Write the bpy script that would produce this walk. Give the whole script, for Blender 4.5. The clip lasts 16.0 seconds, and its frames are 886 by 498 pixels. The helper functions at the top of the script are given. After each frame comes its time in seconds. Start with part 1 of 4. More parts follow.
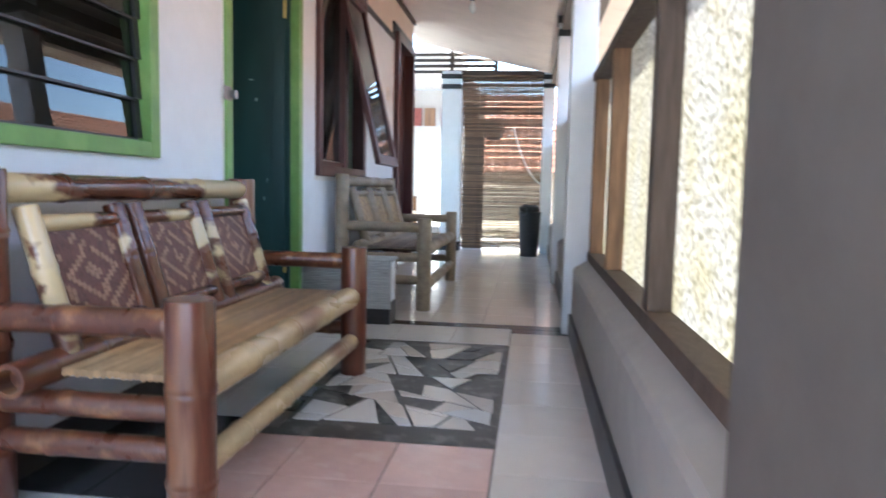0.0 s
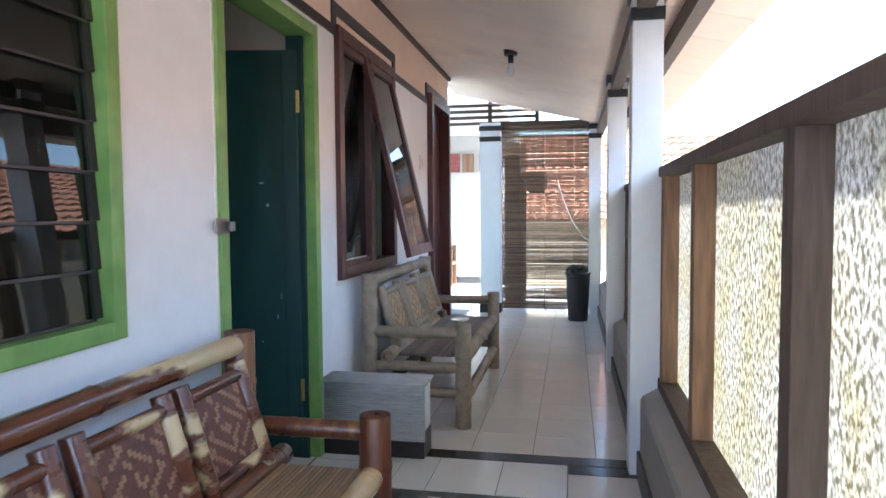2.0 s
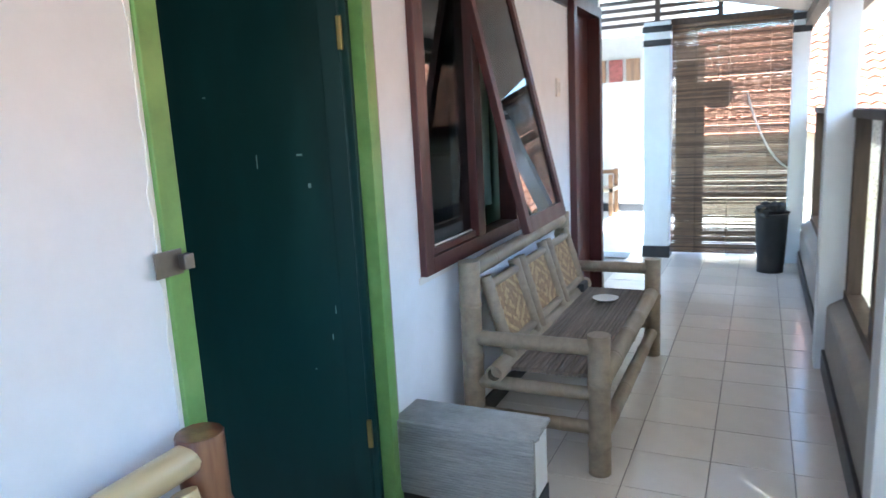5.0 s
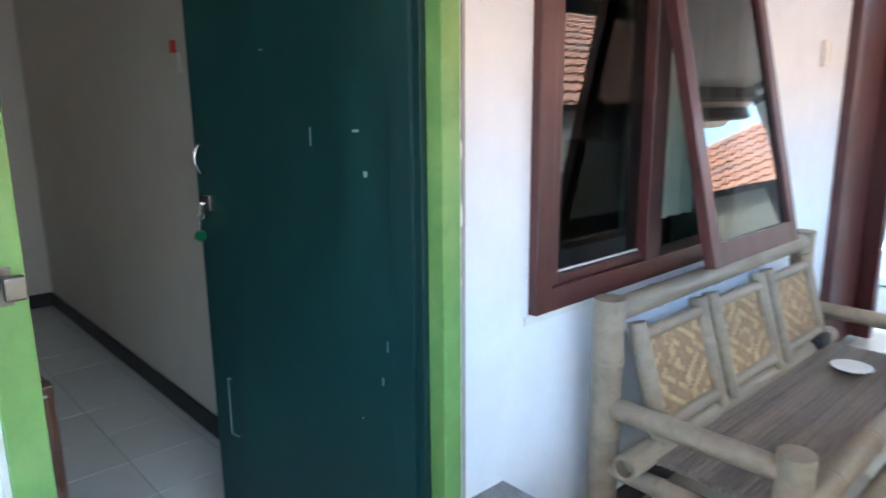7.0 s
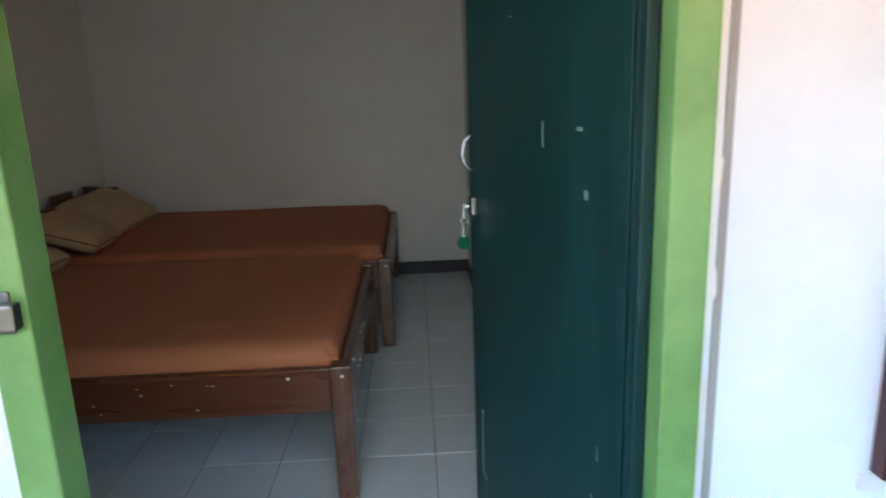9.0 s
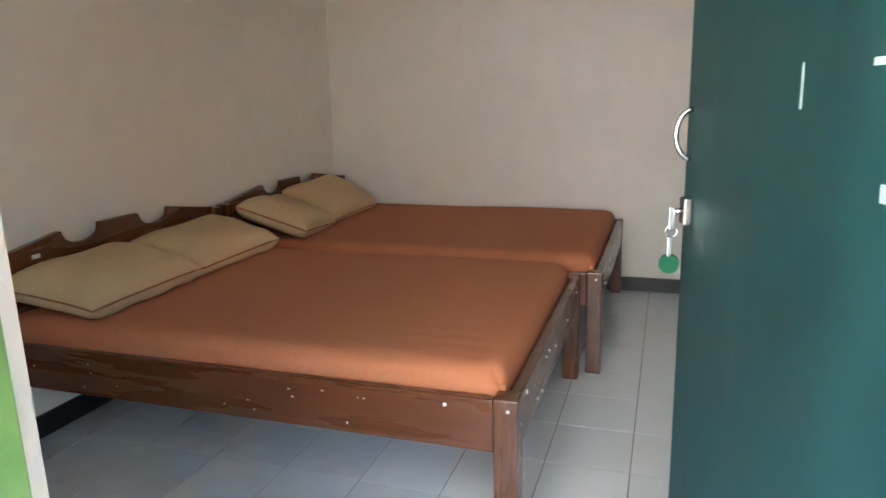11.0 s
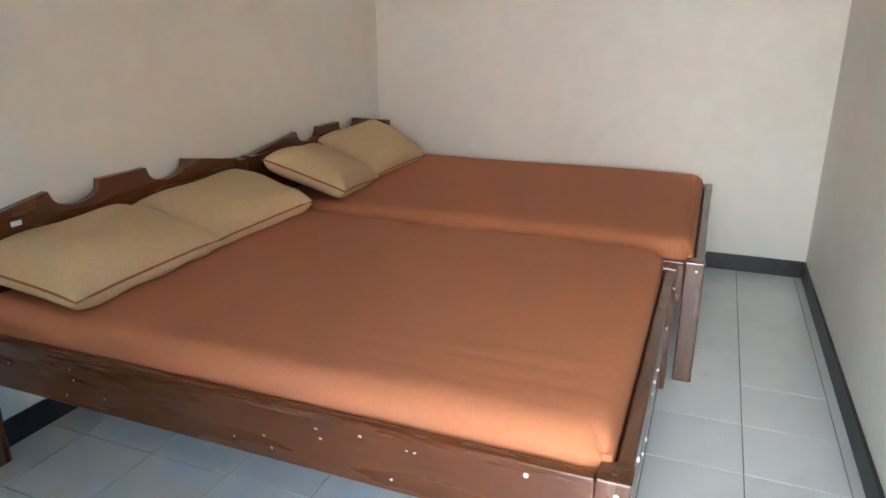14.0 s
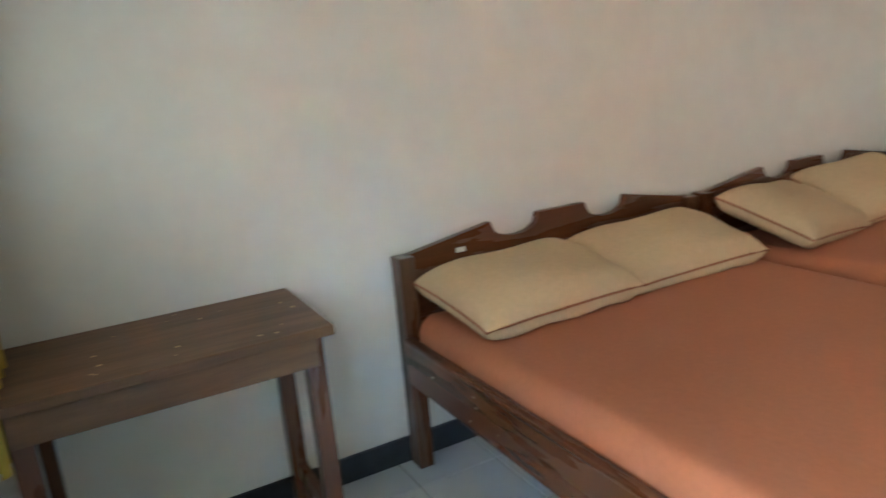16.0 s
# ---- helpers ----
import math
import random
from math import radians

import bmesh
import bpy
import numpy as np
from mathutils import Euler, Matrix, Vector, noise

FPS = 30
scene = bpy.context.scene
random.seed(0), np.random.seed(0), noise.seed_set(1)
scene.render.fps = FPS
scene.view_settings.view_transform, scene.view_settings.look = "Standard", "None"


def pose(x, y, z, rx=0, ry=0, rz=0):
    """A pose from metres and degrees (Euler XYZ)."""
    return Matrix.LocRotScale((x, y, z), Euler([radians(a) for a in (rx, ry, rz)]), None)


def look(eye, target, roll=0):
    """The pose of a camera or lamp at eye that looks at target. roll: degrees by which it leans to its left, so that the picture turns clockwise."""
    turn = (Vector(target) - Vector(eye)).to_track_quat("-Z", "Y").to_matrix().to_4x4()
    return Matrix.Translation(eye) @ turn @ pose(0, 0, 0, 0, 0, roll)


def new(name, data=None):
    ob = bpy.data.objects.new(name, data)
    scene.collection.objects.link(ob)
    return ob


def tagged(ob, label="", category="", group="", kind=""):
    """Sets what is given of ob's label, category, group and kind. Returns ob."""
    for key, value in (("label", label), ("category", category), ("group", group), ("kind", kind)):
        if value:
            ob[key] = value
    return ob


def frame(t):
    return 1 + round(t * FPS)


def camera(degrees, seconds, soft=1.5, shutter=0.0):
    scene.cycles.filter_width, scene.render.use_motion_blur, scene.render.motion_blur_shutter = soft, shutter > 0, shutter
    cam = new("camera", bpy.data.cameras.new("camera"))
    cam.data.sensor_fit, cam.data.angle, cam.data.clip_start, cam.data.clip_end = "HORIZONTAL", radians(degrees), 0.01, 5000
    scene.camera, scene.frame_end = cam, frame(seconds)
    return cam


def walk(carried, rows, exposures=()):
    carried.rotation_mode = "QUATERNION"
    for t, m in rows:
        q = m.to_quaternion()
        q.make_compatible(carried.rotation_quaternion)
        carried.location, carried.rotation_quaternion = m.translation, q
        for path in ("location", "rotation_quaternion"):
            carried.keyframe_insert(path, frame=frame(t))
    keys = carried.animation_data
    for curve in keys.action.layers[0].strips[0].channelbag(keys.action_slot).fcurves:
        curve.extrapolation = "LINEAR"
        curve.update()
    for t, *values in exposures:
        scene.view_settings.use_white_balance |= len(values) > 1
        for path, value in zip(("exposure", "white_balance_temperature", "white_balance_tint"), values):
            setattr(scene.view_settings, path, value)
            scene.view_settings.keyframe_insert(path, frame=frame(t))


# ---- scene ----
import random
cam = camera(66.6, 16.0, 1.5, 0.4)
PATH = [
    (0, (0.1, -0.354, 0.802), (-0.152, 1.623, 0.627), 1.2),
    (0.5, (0.073, -0.156, 0.977), (-0.413, 1.775, 0.787), 0.3),
    (1, (0.068, -0.043, 1.03), (-0.469, 1.879, 0.894), -0.6),
    (1.5, (0.028, 0.151, 1.155), (-0.452, 2.089, 1.036), -0.4),
    (2, (0.032, 0.223, 1.25), (-0.344, 2.185, 1.142), -0.4),
    (2.5, (0.079, 0.44, 1.252), (-0.289, 2.403, 1.155), -1.1),
    (3, (0.086, 0.599, 1.408), (-0.48, 2.515, 1.302), -3.0),
    (3.2, (0.08, 0.644, 1.426), (-0.557, 2.537, 1.329), -3.4),
    (5.3, (-0.017, 1.549, 1.492), (-0.958, 3.264, 1.078), -2.3),
    (5.5, (-0.018, 1.642, 1.487), (-1.049, 3.302, 1.059), -1.9),
    (6, (-0.062, 1.868, 1.504), (-1.157, 3.479, 1.05), 0.0),
    (6.5, (-0.097, 2.091, 1.491), (-1.271, 3.655, 1.07), 0.9),
    (7, (-0.05, 2.354, 1.474), (-1.49, 3.676, 1.048), -0.5),
    (7.5, (-0.078, 2.56, 1.467), (-1.756, 3.54, 0.991), -1.1),
    (8, (-0.165, 2.767, 1.455), (-1.96, 3.494, 0.954), -0.9),
    (8.5, (-0.249, 2.937, 1.467), (-2.122, 3.415, 0.954), -0.8),
    (9, (-0.337, 3.095, 1.484), (-2.279, 3.168, 1.013), -2.0),
    (11.3, (-0.896, 3.211, 1.377), (-2.707, 2.499, 0.912), -1.9),
    (11.5, (-0.95, 3.21, 1.391), (-2.724, 2.425, 0.905), -2.3),
    (12, (-1.087, 3.235, 1.404), (-2.774, 2.288, 0.895), -2.7),
    (12.5, (-1.181, 3.216, 1.397), (-2.788, 2.151, 0.863), -3.1),
    (13, (-1.262, 3.128, 1.393), (-2.876, 2.096, 0.82), -2.0),
    (13.5, (-1.339, 2.992, 1.394), (-3.086, 2.239, 0.776), -0.2),
    (14, (-1.36, 2.906, 1.413), (-3.125, 2.2, 0.792), 0.0),
    (14.5, (-1.359, 2.843, 1.421), (-3.13, 2.118, 0.84), 0.7),
    (15, (-1.443, 2.857, 1.421), (-3.112, 1.906, 0.865), -0.9),
    (15.5, (-1.577, 2.859, 1.395), (-2.922, 1.463, 0.905), -3.7),
    (16, (-1.681, 2.856, 1.378), (-2.585, 1.135, 0.908), -5.1),
]
EXPOSURES = [(0.0, 3.1, 5900, 7), (3.0, 2.95, 5700, 5), (6.0, 3.72, 5500, 0), (7.5, 4.05, 5500, 0), (9.0, 4.12, 5550, -1), (11.5, 6.2, 6250, 7), (13.0, 6.4, 6050, 5), (16.0, 6.6, 5800, 2)]
walk(cam, [(t, look(eye, target, roll)) for t, eye, target, roll in PATH], EXPOSURES)

scene.view_settings.exposure = 0.0

# ---------------------------------------------------------------- world and sun
world = bpy.data.worlds.new("sky")
scene.world = world
world.use_nodes = True
wn = world.node_tree.nodes
sky = wn.new("ShaderNodeTexSky")
sky.sky_type = 'NISHITA'
sky.sun_disc = False
sky.sun_elevation = math.radians(57)
sky.sun_rotation = math.radians(139)
wn["Background"].inputs["Strength"].default_value = 0.15
world.node_tree.links.new(sky.outputs[0], wn["Background"].inputs["Color"])
sun = new("sun", bpy.data.lights.new("sun", "SUN"))
sun.data.energy = 5.0
sun.data.angle = math.radians(0.6)
sun.data.color = (1.0, 0.95, 0.87)
sun.matrix_world = look((3.0, -3.5, 7.2), (0, 0, 0))
day = new("window_daylight", bpy.data.lights.new("window_daylight", "AREA"))
day.data.shape = 'RECTANGLE'
day.data.size, day.data.size_y = 1.1, 0.7
day.data.energy = 0.05
day.data.color = (1.0, 0.97, 0.92)
day.matrix_world = look((-1.40, 1.53, 1.5), (-5.0, 2.0, 1.1))

# Area lamp added in the doorway to boost the daylight entering the bedroom.
doorfill = new("doorway_fill_lamp", bpy.data.lights.new("doorway_fill_lamp", "AREA"))
doorfill.data.shape = 'RECTANGLE'
doorfill.data.size, doorfill.data.size_y = 0.8, 1.9
doorfill.data.energy = 0.22
doorfill.data.spread = math.radians(95)
doorfill.data.color = (0.93, 0.97, 1.0)
doorfill.matrix_world = look((-1.385, 2.97, 1.15), (-5.0, 3.20, 0.45))

# ---------------------------------------------------------------- materials
def mat(name, col, rough=0.6, var=0.12, scale=6.0, bump=0.1, metal=0.0, stain=None, stain_amt=0.0, stain_scale=2.0,
        stretch=(1, 1, 1), rnd=0.0, sth=(0.52, 0.66), transmission=0.0, spec=0.5, coat=0.0, rvar=0.1):
    m = bpy.data.materials.new(name)
    m.use_nodes = True
    t = m.node_tree
    n, l = t.nodes, t.links
    b = n["Principled BSDF"]
    co = n.new("ShaderNodeTexCoord")
    mp = n.new("ShaderNodeMapping")
    mp.inputs["Scale"].default_value = stretch
    l.new(co.outputs["Object"], mp.inputs[0])
    n1 = n.new("ShaderNodeTexNoise")
    n1.inputs["Scale"].default_value = scale
    n1.inputs["Detail"].default_value = 8
    n1.inputs["Roughness"].default_value = 0.65
    l.new(mp.outputs[0], n1.inputs["Vector"])
    n2 = n.new("ShaderNodeTexNoise")
    n2.inputs["Scale"].default_value = stain_scale
    n2.inputs["Detail"].default_value = 5
    l.new(mp.outputs[0], n2.inputs["Vector"])
    r1 = n.new("ShaderNodeMapRange")
    r1.inputs["From Min"].default_value, r1.inputs["From Max"].default_value = 0.3, 0.7
    r1.inputs["To Min"].default_value, r1.inputs["To Max"].default_value = 1 - var, 1 + var
    l.new(n1.outputs["Fac"], r1.inputs["Value"])
    mul = n.new("ShaderNodeVectorMath")
    mul.operation = 'SCALE'
    mul.inputs[0].default_value = col
    if rnd:
        oi = n.new("ShaderNodeObjectInfo")
        r0 = n.new("ShaderNodeMapRange")
        r0.inputs["To Min"].default_value, r0.inputs["To Max"].default_value = 1 - rnd, 1 + rnd
        l.new(oi.outputs["Random"], r0.inputs["Value"])
        mm = n.new("ShaderNodeMath")
        mm.operation = 'MULTIPLY'
        l.new(r0.outputs[0], mm.inputs[0])
        l.new(r1.outputs[0], mm.inputs[1])
        l.new(mm.outputs[0], mul.inputs["Scale"])
    else:
        l.new(r1.outputs[0], mul.inputs["Scale"])
    last = mul.outputs[0]
    if stain:
        rs = n.new("ShaderNodeMapRange")
        rs.inputs["From Min"].default_value, rs.inputs["From Max"].default_value = sth
        rs.inputs["To Max"].default_value = stain_amt
        l.new(n2.outputs["Fac"], rs.inputs["Value"])
        mx = n.new("ShaderNodeMix")
        mx.data_type = 'RGBA'
        l.new(rs.outputs[0], mx.inputs["Factor"])
        l.new(last, mx.inputs["A"])
        mx.inputs["B"].default_value = (*stain, 1)
        last = mx.outputs["Result"]
    l.new(last, b.inputs["Base Color"])
    rr = n.new("ShaderNodeMapRange")
    rr.inputs["To Min"].default_value, rr.inputs["To Max"].default_value = max(rough - rvar, 0.02), min(rough + rvar, 1)
    l.new(n2.outputs["Fac"], rr.inputs["Value"])
    l.new(rr.outputs[0], b.inputs["Roughness"])
    b.inputs["Metallic"].default_value = metal
    b.inputs["Specular IOR Level"].default_value = spec
    b.inputs["Coat Weight"].default_value = coat
    b.inputs["Coat Roughness"].default_value = 0.2
    b.inputs["Transmission Weight"].default_value = transmission
    if bump:
        bp = n.new("ShaderNodeBump")
        bp.inputs["Strength"].default_value = bump
        bp.inputs["Distance"].default_value = 0.01
        l.new(n1.outputs["Fac"], bp.inputs["Height"])
        l.new(bp.outputs[0], b.inputs["Normal"])
    return m


M_WALL = mat("painted_plaster", (0.78, 0.82, 0.86), 0.6, 0.03, 9, 0.10, stain=(0.62, 0.64, 0.66), stain_amt=0.25, stain_scale=1.6)
# Grey base holds the parapet's shade; the stain over it is grime.
M_PARAPET = mat("grimy_shade_grey_plaster", (0.33, 0.32, 0.305), 0.7, 0.08, 9, 0.15, stain=(0.36, 0.33, 0.29), stain_amt=0.6, stain_scale=2.2)
# Column's dark base colour stands in for its unlit side; mottling is wear.
M_COLUMN = mat("shade_dark_weathered_column", (0.092, 0.083, 0.074), 0.75, 0.15, 7, 0.2, stain=(0.06, 0.053, 0.047), stain_amt=0.6, stain_scale=1.8)
M_PEACH = mat("peach_plaster", (0.80, 0.64, 0.52), 0.7, 0.04, 8, 0.12, stain=(0.66, 0.5, 0.4), stain_amt=0.3)
M_CEIL = mat("ceiling_board_paint", (0.80, 0.66, 0.56), 0.75, 0.06, 3, 0.2, stain=(0.62, 0.46, 0.38), stain_amt=0.5, stain_scale=1.3)
M_ROOM = mat("cream_wall_paint", (0.80, 0.77, 0.70), 0.65, 0.03, 7, 0.08, stain=(0.70, 0.66, 0.58), stain_amt=0.35, stain_scale=1.2)
M_GREENWALL = mat("pale_green_paint", (0.64, 0.78, 0.66), 0.7, 0.04, 6, 0.08)
M_BLACK = mat("black_skirting_paint", (0.022, 0.022, 0.026), 0.45, 0.3, 20, 0.15)
M_LIME = mat("lime_green_paint", (0.165, 0.32, 0.09), 0.45, 0.12, 14, 0.2, stain=(0.28, 0.46, 0.15), stain_amt=0.5, stain_scale=5)
M_DOOR = mat("dark_green_door_paint", (0.004, 0.036, 0.036), 0.5, 0.12, 10, 0.06, stain=(0.009, 0.058, 0.056), stain_amt=0.5, stain_scale=4, stretch=(1, 1, 0.35))
M_SCUFF = mat("pale_scuff", (0.30, 0.40, 0.38), 0.8, 0.3, 40, 0.1)
M_MAROON = mat("maroon_varnish", (0.065, 0.015, 0.014), 0.4, 0.25, 9, 0.12, stretch=(6, 6, 0.7), coat=0.1)
M_TILE = mat("cream_floor_tile", (0.70, 0.67, 0.63), 0.16, 0.04, 5, 0.015, rnd=0.05, stain=(0.58, 0.54, 0.5), stain_amt=0.25, stain_scale=4, rvar=0.06)
M_TILEW = mat("white_floor_tile", (0.74, 0.76, 0.77), 0.16, 0.03, 5, 0.015, rnd=0.04, stain=(0.62, 0.63, 0.63), stain_amt=0.25, stain_scale=4, rvar=0.06)
M_TILEP = mat("pink_floor_tile", (0.66, 0.47, 0.43), 0.2, 0.08, 12, 0.02, rnd=0.06, stain=(0.72, 0.58, 0.54), stain_amt=0.6, stain_scale=9)
M_TILEK = mat("black_floor_tile", (0.03, 0.032, 0.035), 0.2, 0.3, 12, 0.03)
M_MOSK = mat("dark_mosaic_bed", (0.06, 0.065, 0.065), 0.35, 0.35, 14, 0.12, stain=(0.24, 0.25, 0.24), stain_amt=0.6, stain_scale=14)
M_GROUT = mat("grey_grout", (0.22, 0.21, 0.20), 0.85, 0.2, 30, 0.2)
M_BAMR = mat("red_brown_bamboo", (0.105, 0.036, 0.018), 0.3, 0.3, 4, 0.06, stretch=(9, 1.2, 9), stain=(0.36, 0.19, 0.08), stain_amt=0.6, stain_scale=1.8, coat=0.35)
M_BAMRV = mat("red_brown_bamboo_upright", (0.115, 0.034, 0.018), 0.3, 0.3, 4, 0.06, stretch=(9, 9, 1.2), stain=(0.32, 0.17, 0.08), stain_amt=0.5, stain_scale=1.6, coat=0.35)
M_BAMP = mat("half_peeled_bamboo", (0.11, 0.038, 0.02), 0.28, 0.25, 6, 0.05, stretch=(2.5, 1, 2.5), stain=(0.62, 0.50, 0.28), stain_amt=0.92, sth=(0.50, 0.54), stain_scale=2.2, coat=0.35)
# Pale base paints the glare on the bench's front rails; brown patches are stain.
M_BAMF = mat("glare_pale_bamboo", (0.56, 0.44, 0.26), 0.28, 0.18, 6, 0.05, stretch=(2.5, 1, 2.5), stain=(0.20, 0.075, 0.035), stain_amt=0.9, stain_scale=2.0, coat=0.35)
M_BAMG = mat("weathered_bamboo", (0.27, 0.215, 0.15), 0.5, 0.2, 5, 0.08, stretch=(5, 1, 5), stain=(0.20, 0.15, 0.11), stain_amt=0.6, stain_scale=3)
M_BAMSEAT = mat("bamboo_seat_slat", (0.34, 0.22, 0.11), 0.4, 0.25, 12, 0.1, stretch=(6, 1, 6), rnd=0.25)
M_BAMSEATG = mat("grey_bamboo_seat_slat", (0.17, 0.13, 0.10), 0.5, 0.25, 12, 0.1, stretch=(6, 1, 6), rnd=0.25)
M_WEAVE = mat("woven_bamboo_brown", (0.125, 0.048, 0.035), 0.5, 0.3, 40, 0.3)
M_WEAVEL = mat("woven_bamboo_pale", (0.30, 0.175, 0.115), 0.5, 0.3, 30, 0.2)
M_WEAVEG = mat("woven_bamboo_faded", (0.26, 0.165, 0.085), 0.6, 0.3, 40, 0.3)
M_WEAVEGL = mat("woven_bamboo_faded_pale", (0.42, 0.30, 0.15), 0.6, 0.3, 30, 0.2)
M_LUMBER = mat("raw_lumber", (0.26, 0.15, 0.085), 0.7, 0.3, 6, 0.3, stretch=(8, 8, 0.8), stain=(0.12, 0.08, 0.055), stain_amt=0.6)
M_LUMBERD = mat("dark_lumber", (0.095, 0.068, 0.052), 0.7, 0.3, 6, 0.3, stretch=(8, 8, 0.8))
M_BED = mat("brown_bed_varnish", (0.11, 0.035, 0.012), 0.28, 0.2, 5, 0.03, stretch=(0.8, 8, 8), stain=(0.11, 0.03, 0.012), stain_amt=0.6, coat=0.4)
M_BEDY = mat("brown_bed_varnish_long", (0.11, 0.035, 0.012), 0.28, 0.2, 5, 0.03, stretch=(8, 0.8, 8), stain=(0.11, 0.03, 0.012), stain_amt=0.6, coat=0.4)
M_BEDV = mat("brown_bed_varnish_upright", (0.10, 0.036, 0.013), 0.28, 0.35, 5, 0.05, stretch=(8, 8, 1.0), coat=0.4)
M_SHEET = mat("rust_cotton_sheet", (0.45, 0.16, 0.068), 0.85, 0.06, 60, 0.15, stain=(0.42, 0.15, 0.064), stain_amt=0.4, stain_scale=3)
M_PILLOW = mat("tan_pillowcase", (0.60, 0.43, 0.24), 0.9, 0.06, 50, 0.2)
M_PIPING = mat("brown_piping", (0.32, 0.12, 0.05), 0.8, 0.1, 30, 0)
M_TABLE = mat("worn_table_wood", (0.145, 0.072, 0.030), 0.5, 0.25, 5, 0.12, stretch=(1, 8, 8), stain=(0.09, 0.05, 0.025), stain_amt=0.6)
M_CURTAIN = mat("yellow_curtain_cloth", (0.60, 0.42, 0.06), 0.85, 0.1, 20, 0.2)
M_METAL = mat("worn_steel", (0.20, 0.19, 0.18), 0.35, 0.15, 20, 0.1, metal=1.0)
M_CHROME = mat("chrome", (0.5, 0.5, 0.5), 0.12, 0.05, 20, 0, metal=1.0)
M_BRASS = mat("brass_hinge", (0.55, 0.40, 0.15), 0.35, 0.1, 20, 0, metal=1.0)
M_TAG = mat("green_plastic", (0.002, 0.06, 0.024), 0.6, 0.05, 20, 0, spec=0.15)
M_WHITEP = mat("white_plastic", (0.75, 0.74, 0.70), 0.35, 0.05, 20, 0)
M_REDP = mat("red_plastic", (0.6, 0.05, 0.03), 0.35, 0.05, 20, 0)
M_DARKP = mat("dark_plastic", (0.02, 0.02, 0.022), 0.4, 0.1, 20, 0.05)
M_CHINA = mat("white_china", (0.80, 0.80, 0.77), 0.15, 0.03, 10, 0)
M_RIBBED = mat("grey_weathered_board", (0.36, 0.38, 0.38), 0.8, 0.2, 14, 0.4, stretch=(1, 1, 7), stain=(0.24, 0.25, 0.25), stain_amt=0.5)
M_ROOF = mat("terracotta_roof_tile", (0.30, 0.135, 0.08), 0.85, 0.3, 9, 0.3, stain=(0.20, 0.13, 0.10), stain_amt=0.7, stain_scale=3)
M_WHITEW = mat("white_render", (0.50, 0.50, 0.485), 0.8, 0.05, 6, 0.1)
M_BLIND = mat("bamboo_blind_slat", (0.15, 0.095, 0.06), 0.6, 0.3, 12, 0.1, rnd=0.45, stretch=(1, 6, 6))
M_CORD = mat("white_cord", (0.8, 0.78, 0.72), 0.8, 0.1, 20, 0)
M_BEIGE = mat("beige_render", (0.50, 0.43, 0.32), 0.9, 0.12, 5, 0.2)
M_GROUND = mat("concrete_ground", (0.36, 0.34, 0.31), 0.9, 0.15, 3, 0.2)
M_CLOTHA = mat("patterned_cloth", (0.25, 0.08, 0.07), 0.9, 0.5, 30, 0.2)
M_BIN = mat("black_bin_plastic", (0.025, 0.027, 0.03), 0.5, 0.2, 15, 0.1)

def glass(name, col=(0.9, 0.95, 0.93)):
    m = bpy.data.materials.new(name)
    m.use_nodes = True
    b = m.node_tree.nodes["Principled BSDF"]
    b.inputs["Base Color"].default_value = (*col, 1)
    b.inputs["Transmission Weight"].default_value = 1
    b.inputs["Roughness"].default_value = 0.01
    b.inputs["IOR"].default_value = 1.5
    return m
M_LOUVRE = glass("dark_louvre_glass", (0.10, 0.11, 0.11))
M_PANE2 = glass("tinted_pane", (0.10, 0.11, 0.11))

# ---------------------------------------------------------------- mesh helpers
rng = random.Random(7)

def box(bm, x0, x1, y0, y1, z0, z1, bevel=0.0):
    r = bmesh.ops.create_cube(bm, size=1)
    vs = r["verts"]
    for v in vs:
        v.co = Vector(((x0 + x1) / 2 + v.co.x * (x1 - x0), (y0 + y1) / 2 + v.co.y * (y1 - y0), (z0 + z1) / 2 + v.co.z * (z1 - z0)))
    if bevel:
        es = list({e for v in vs for e in v.link_edges})
        bmesh.ops.bevel(bm, geom=es, offset=bevel, segments=2, affect='EDGES', profile=0.6)
    return bm

def tube(bm, a, b, r0, r1=None, seg=14, rings=None, hollow=False):
    """A stalk from a to b with its radius given ring by ring."""
    a, b = Vector(a), Vector(b)
    d = b - a
    q = d.to_track_quat('Z', 'Y').to_matrix()
    rows = rings or [(0, r0), (1, r1 or r0)]
    loops = []
    for f, r in rows:
        c = a + d * f
        loops.append([bm.verts.new(c + q @ Vector((math.cos(2 * math.pi * i / seg) * r, math.sin(2 * math.pi * i / seg) * r, 0))) for i in range(seg)])
    for p, n in zip(loops, loops[1:]):
        for i in range(seg):
            f = bm.faces.new((p[i], p[(i + 1) % seg], n[(i + 1) % seg], n[i]))
            f.smooth = True
    if hollow:
        for lp, f, s in ((loops[0], 0, 1), (loops[-1], 1, -1)):
            rr = rows[0][1] if f == 0 else rows[-1][1]
            inn = [bm.verts.new(a + d * f + q @ Vector((math.cos(2 * math.pi * i / seg) * rr * .72, math.sin(2 * math.pi * i / seg) * rr * .72, 0))) for i in range(seg)]
            deep = [bm.verts.new(v.co + d.normalized() * s * 0.04) for v in inn]
            for i in range(seg):
                j = (i + 1) % seg
                bm.faces.new((lp[i], lp[j], inn[j], inn[i]) if s < 0 else (lp[j], lp[i], inn[i], inn[j]))
                bm.faces.new((inn[i], inn[j], deep[j], deep[i]) if s < 0 else (inn[j], inn[i], deep[i], deep[j]))
            bm.faces.new(deep if s < 0 else deep[::-1])
    else:
        bm.faces.new(loops[0][::-1])
        bm.faces.new(loops[-1])
    return bm

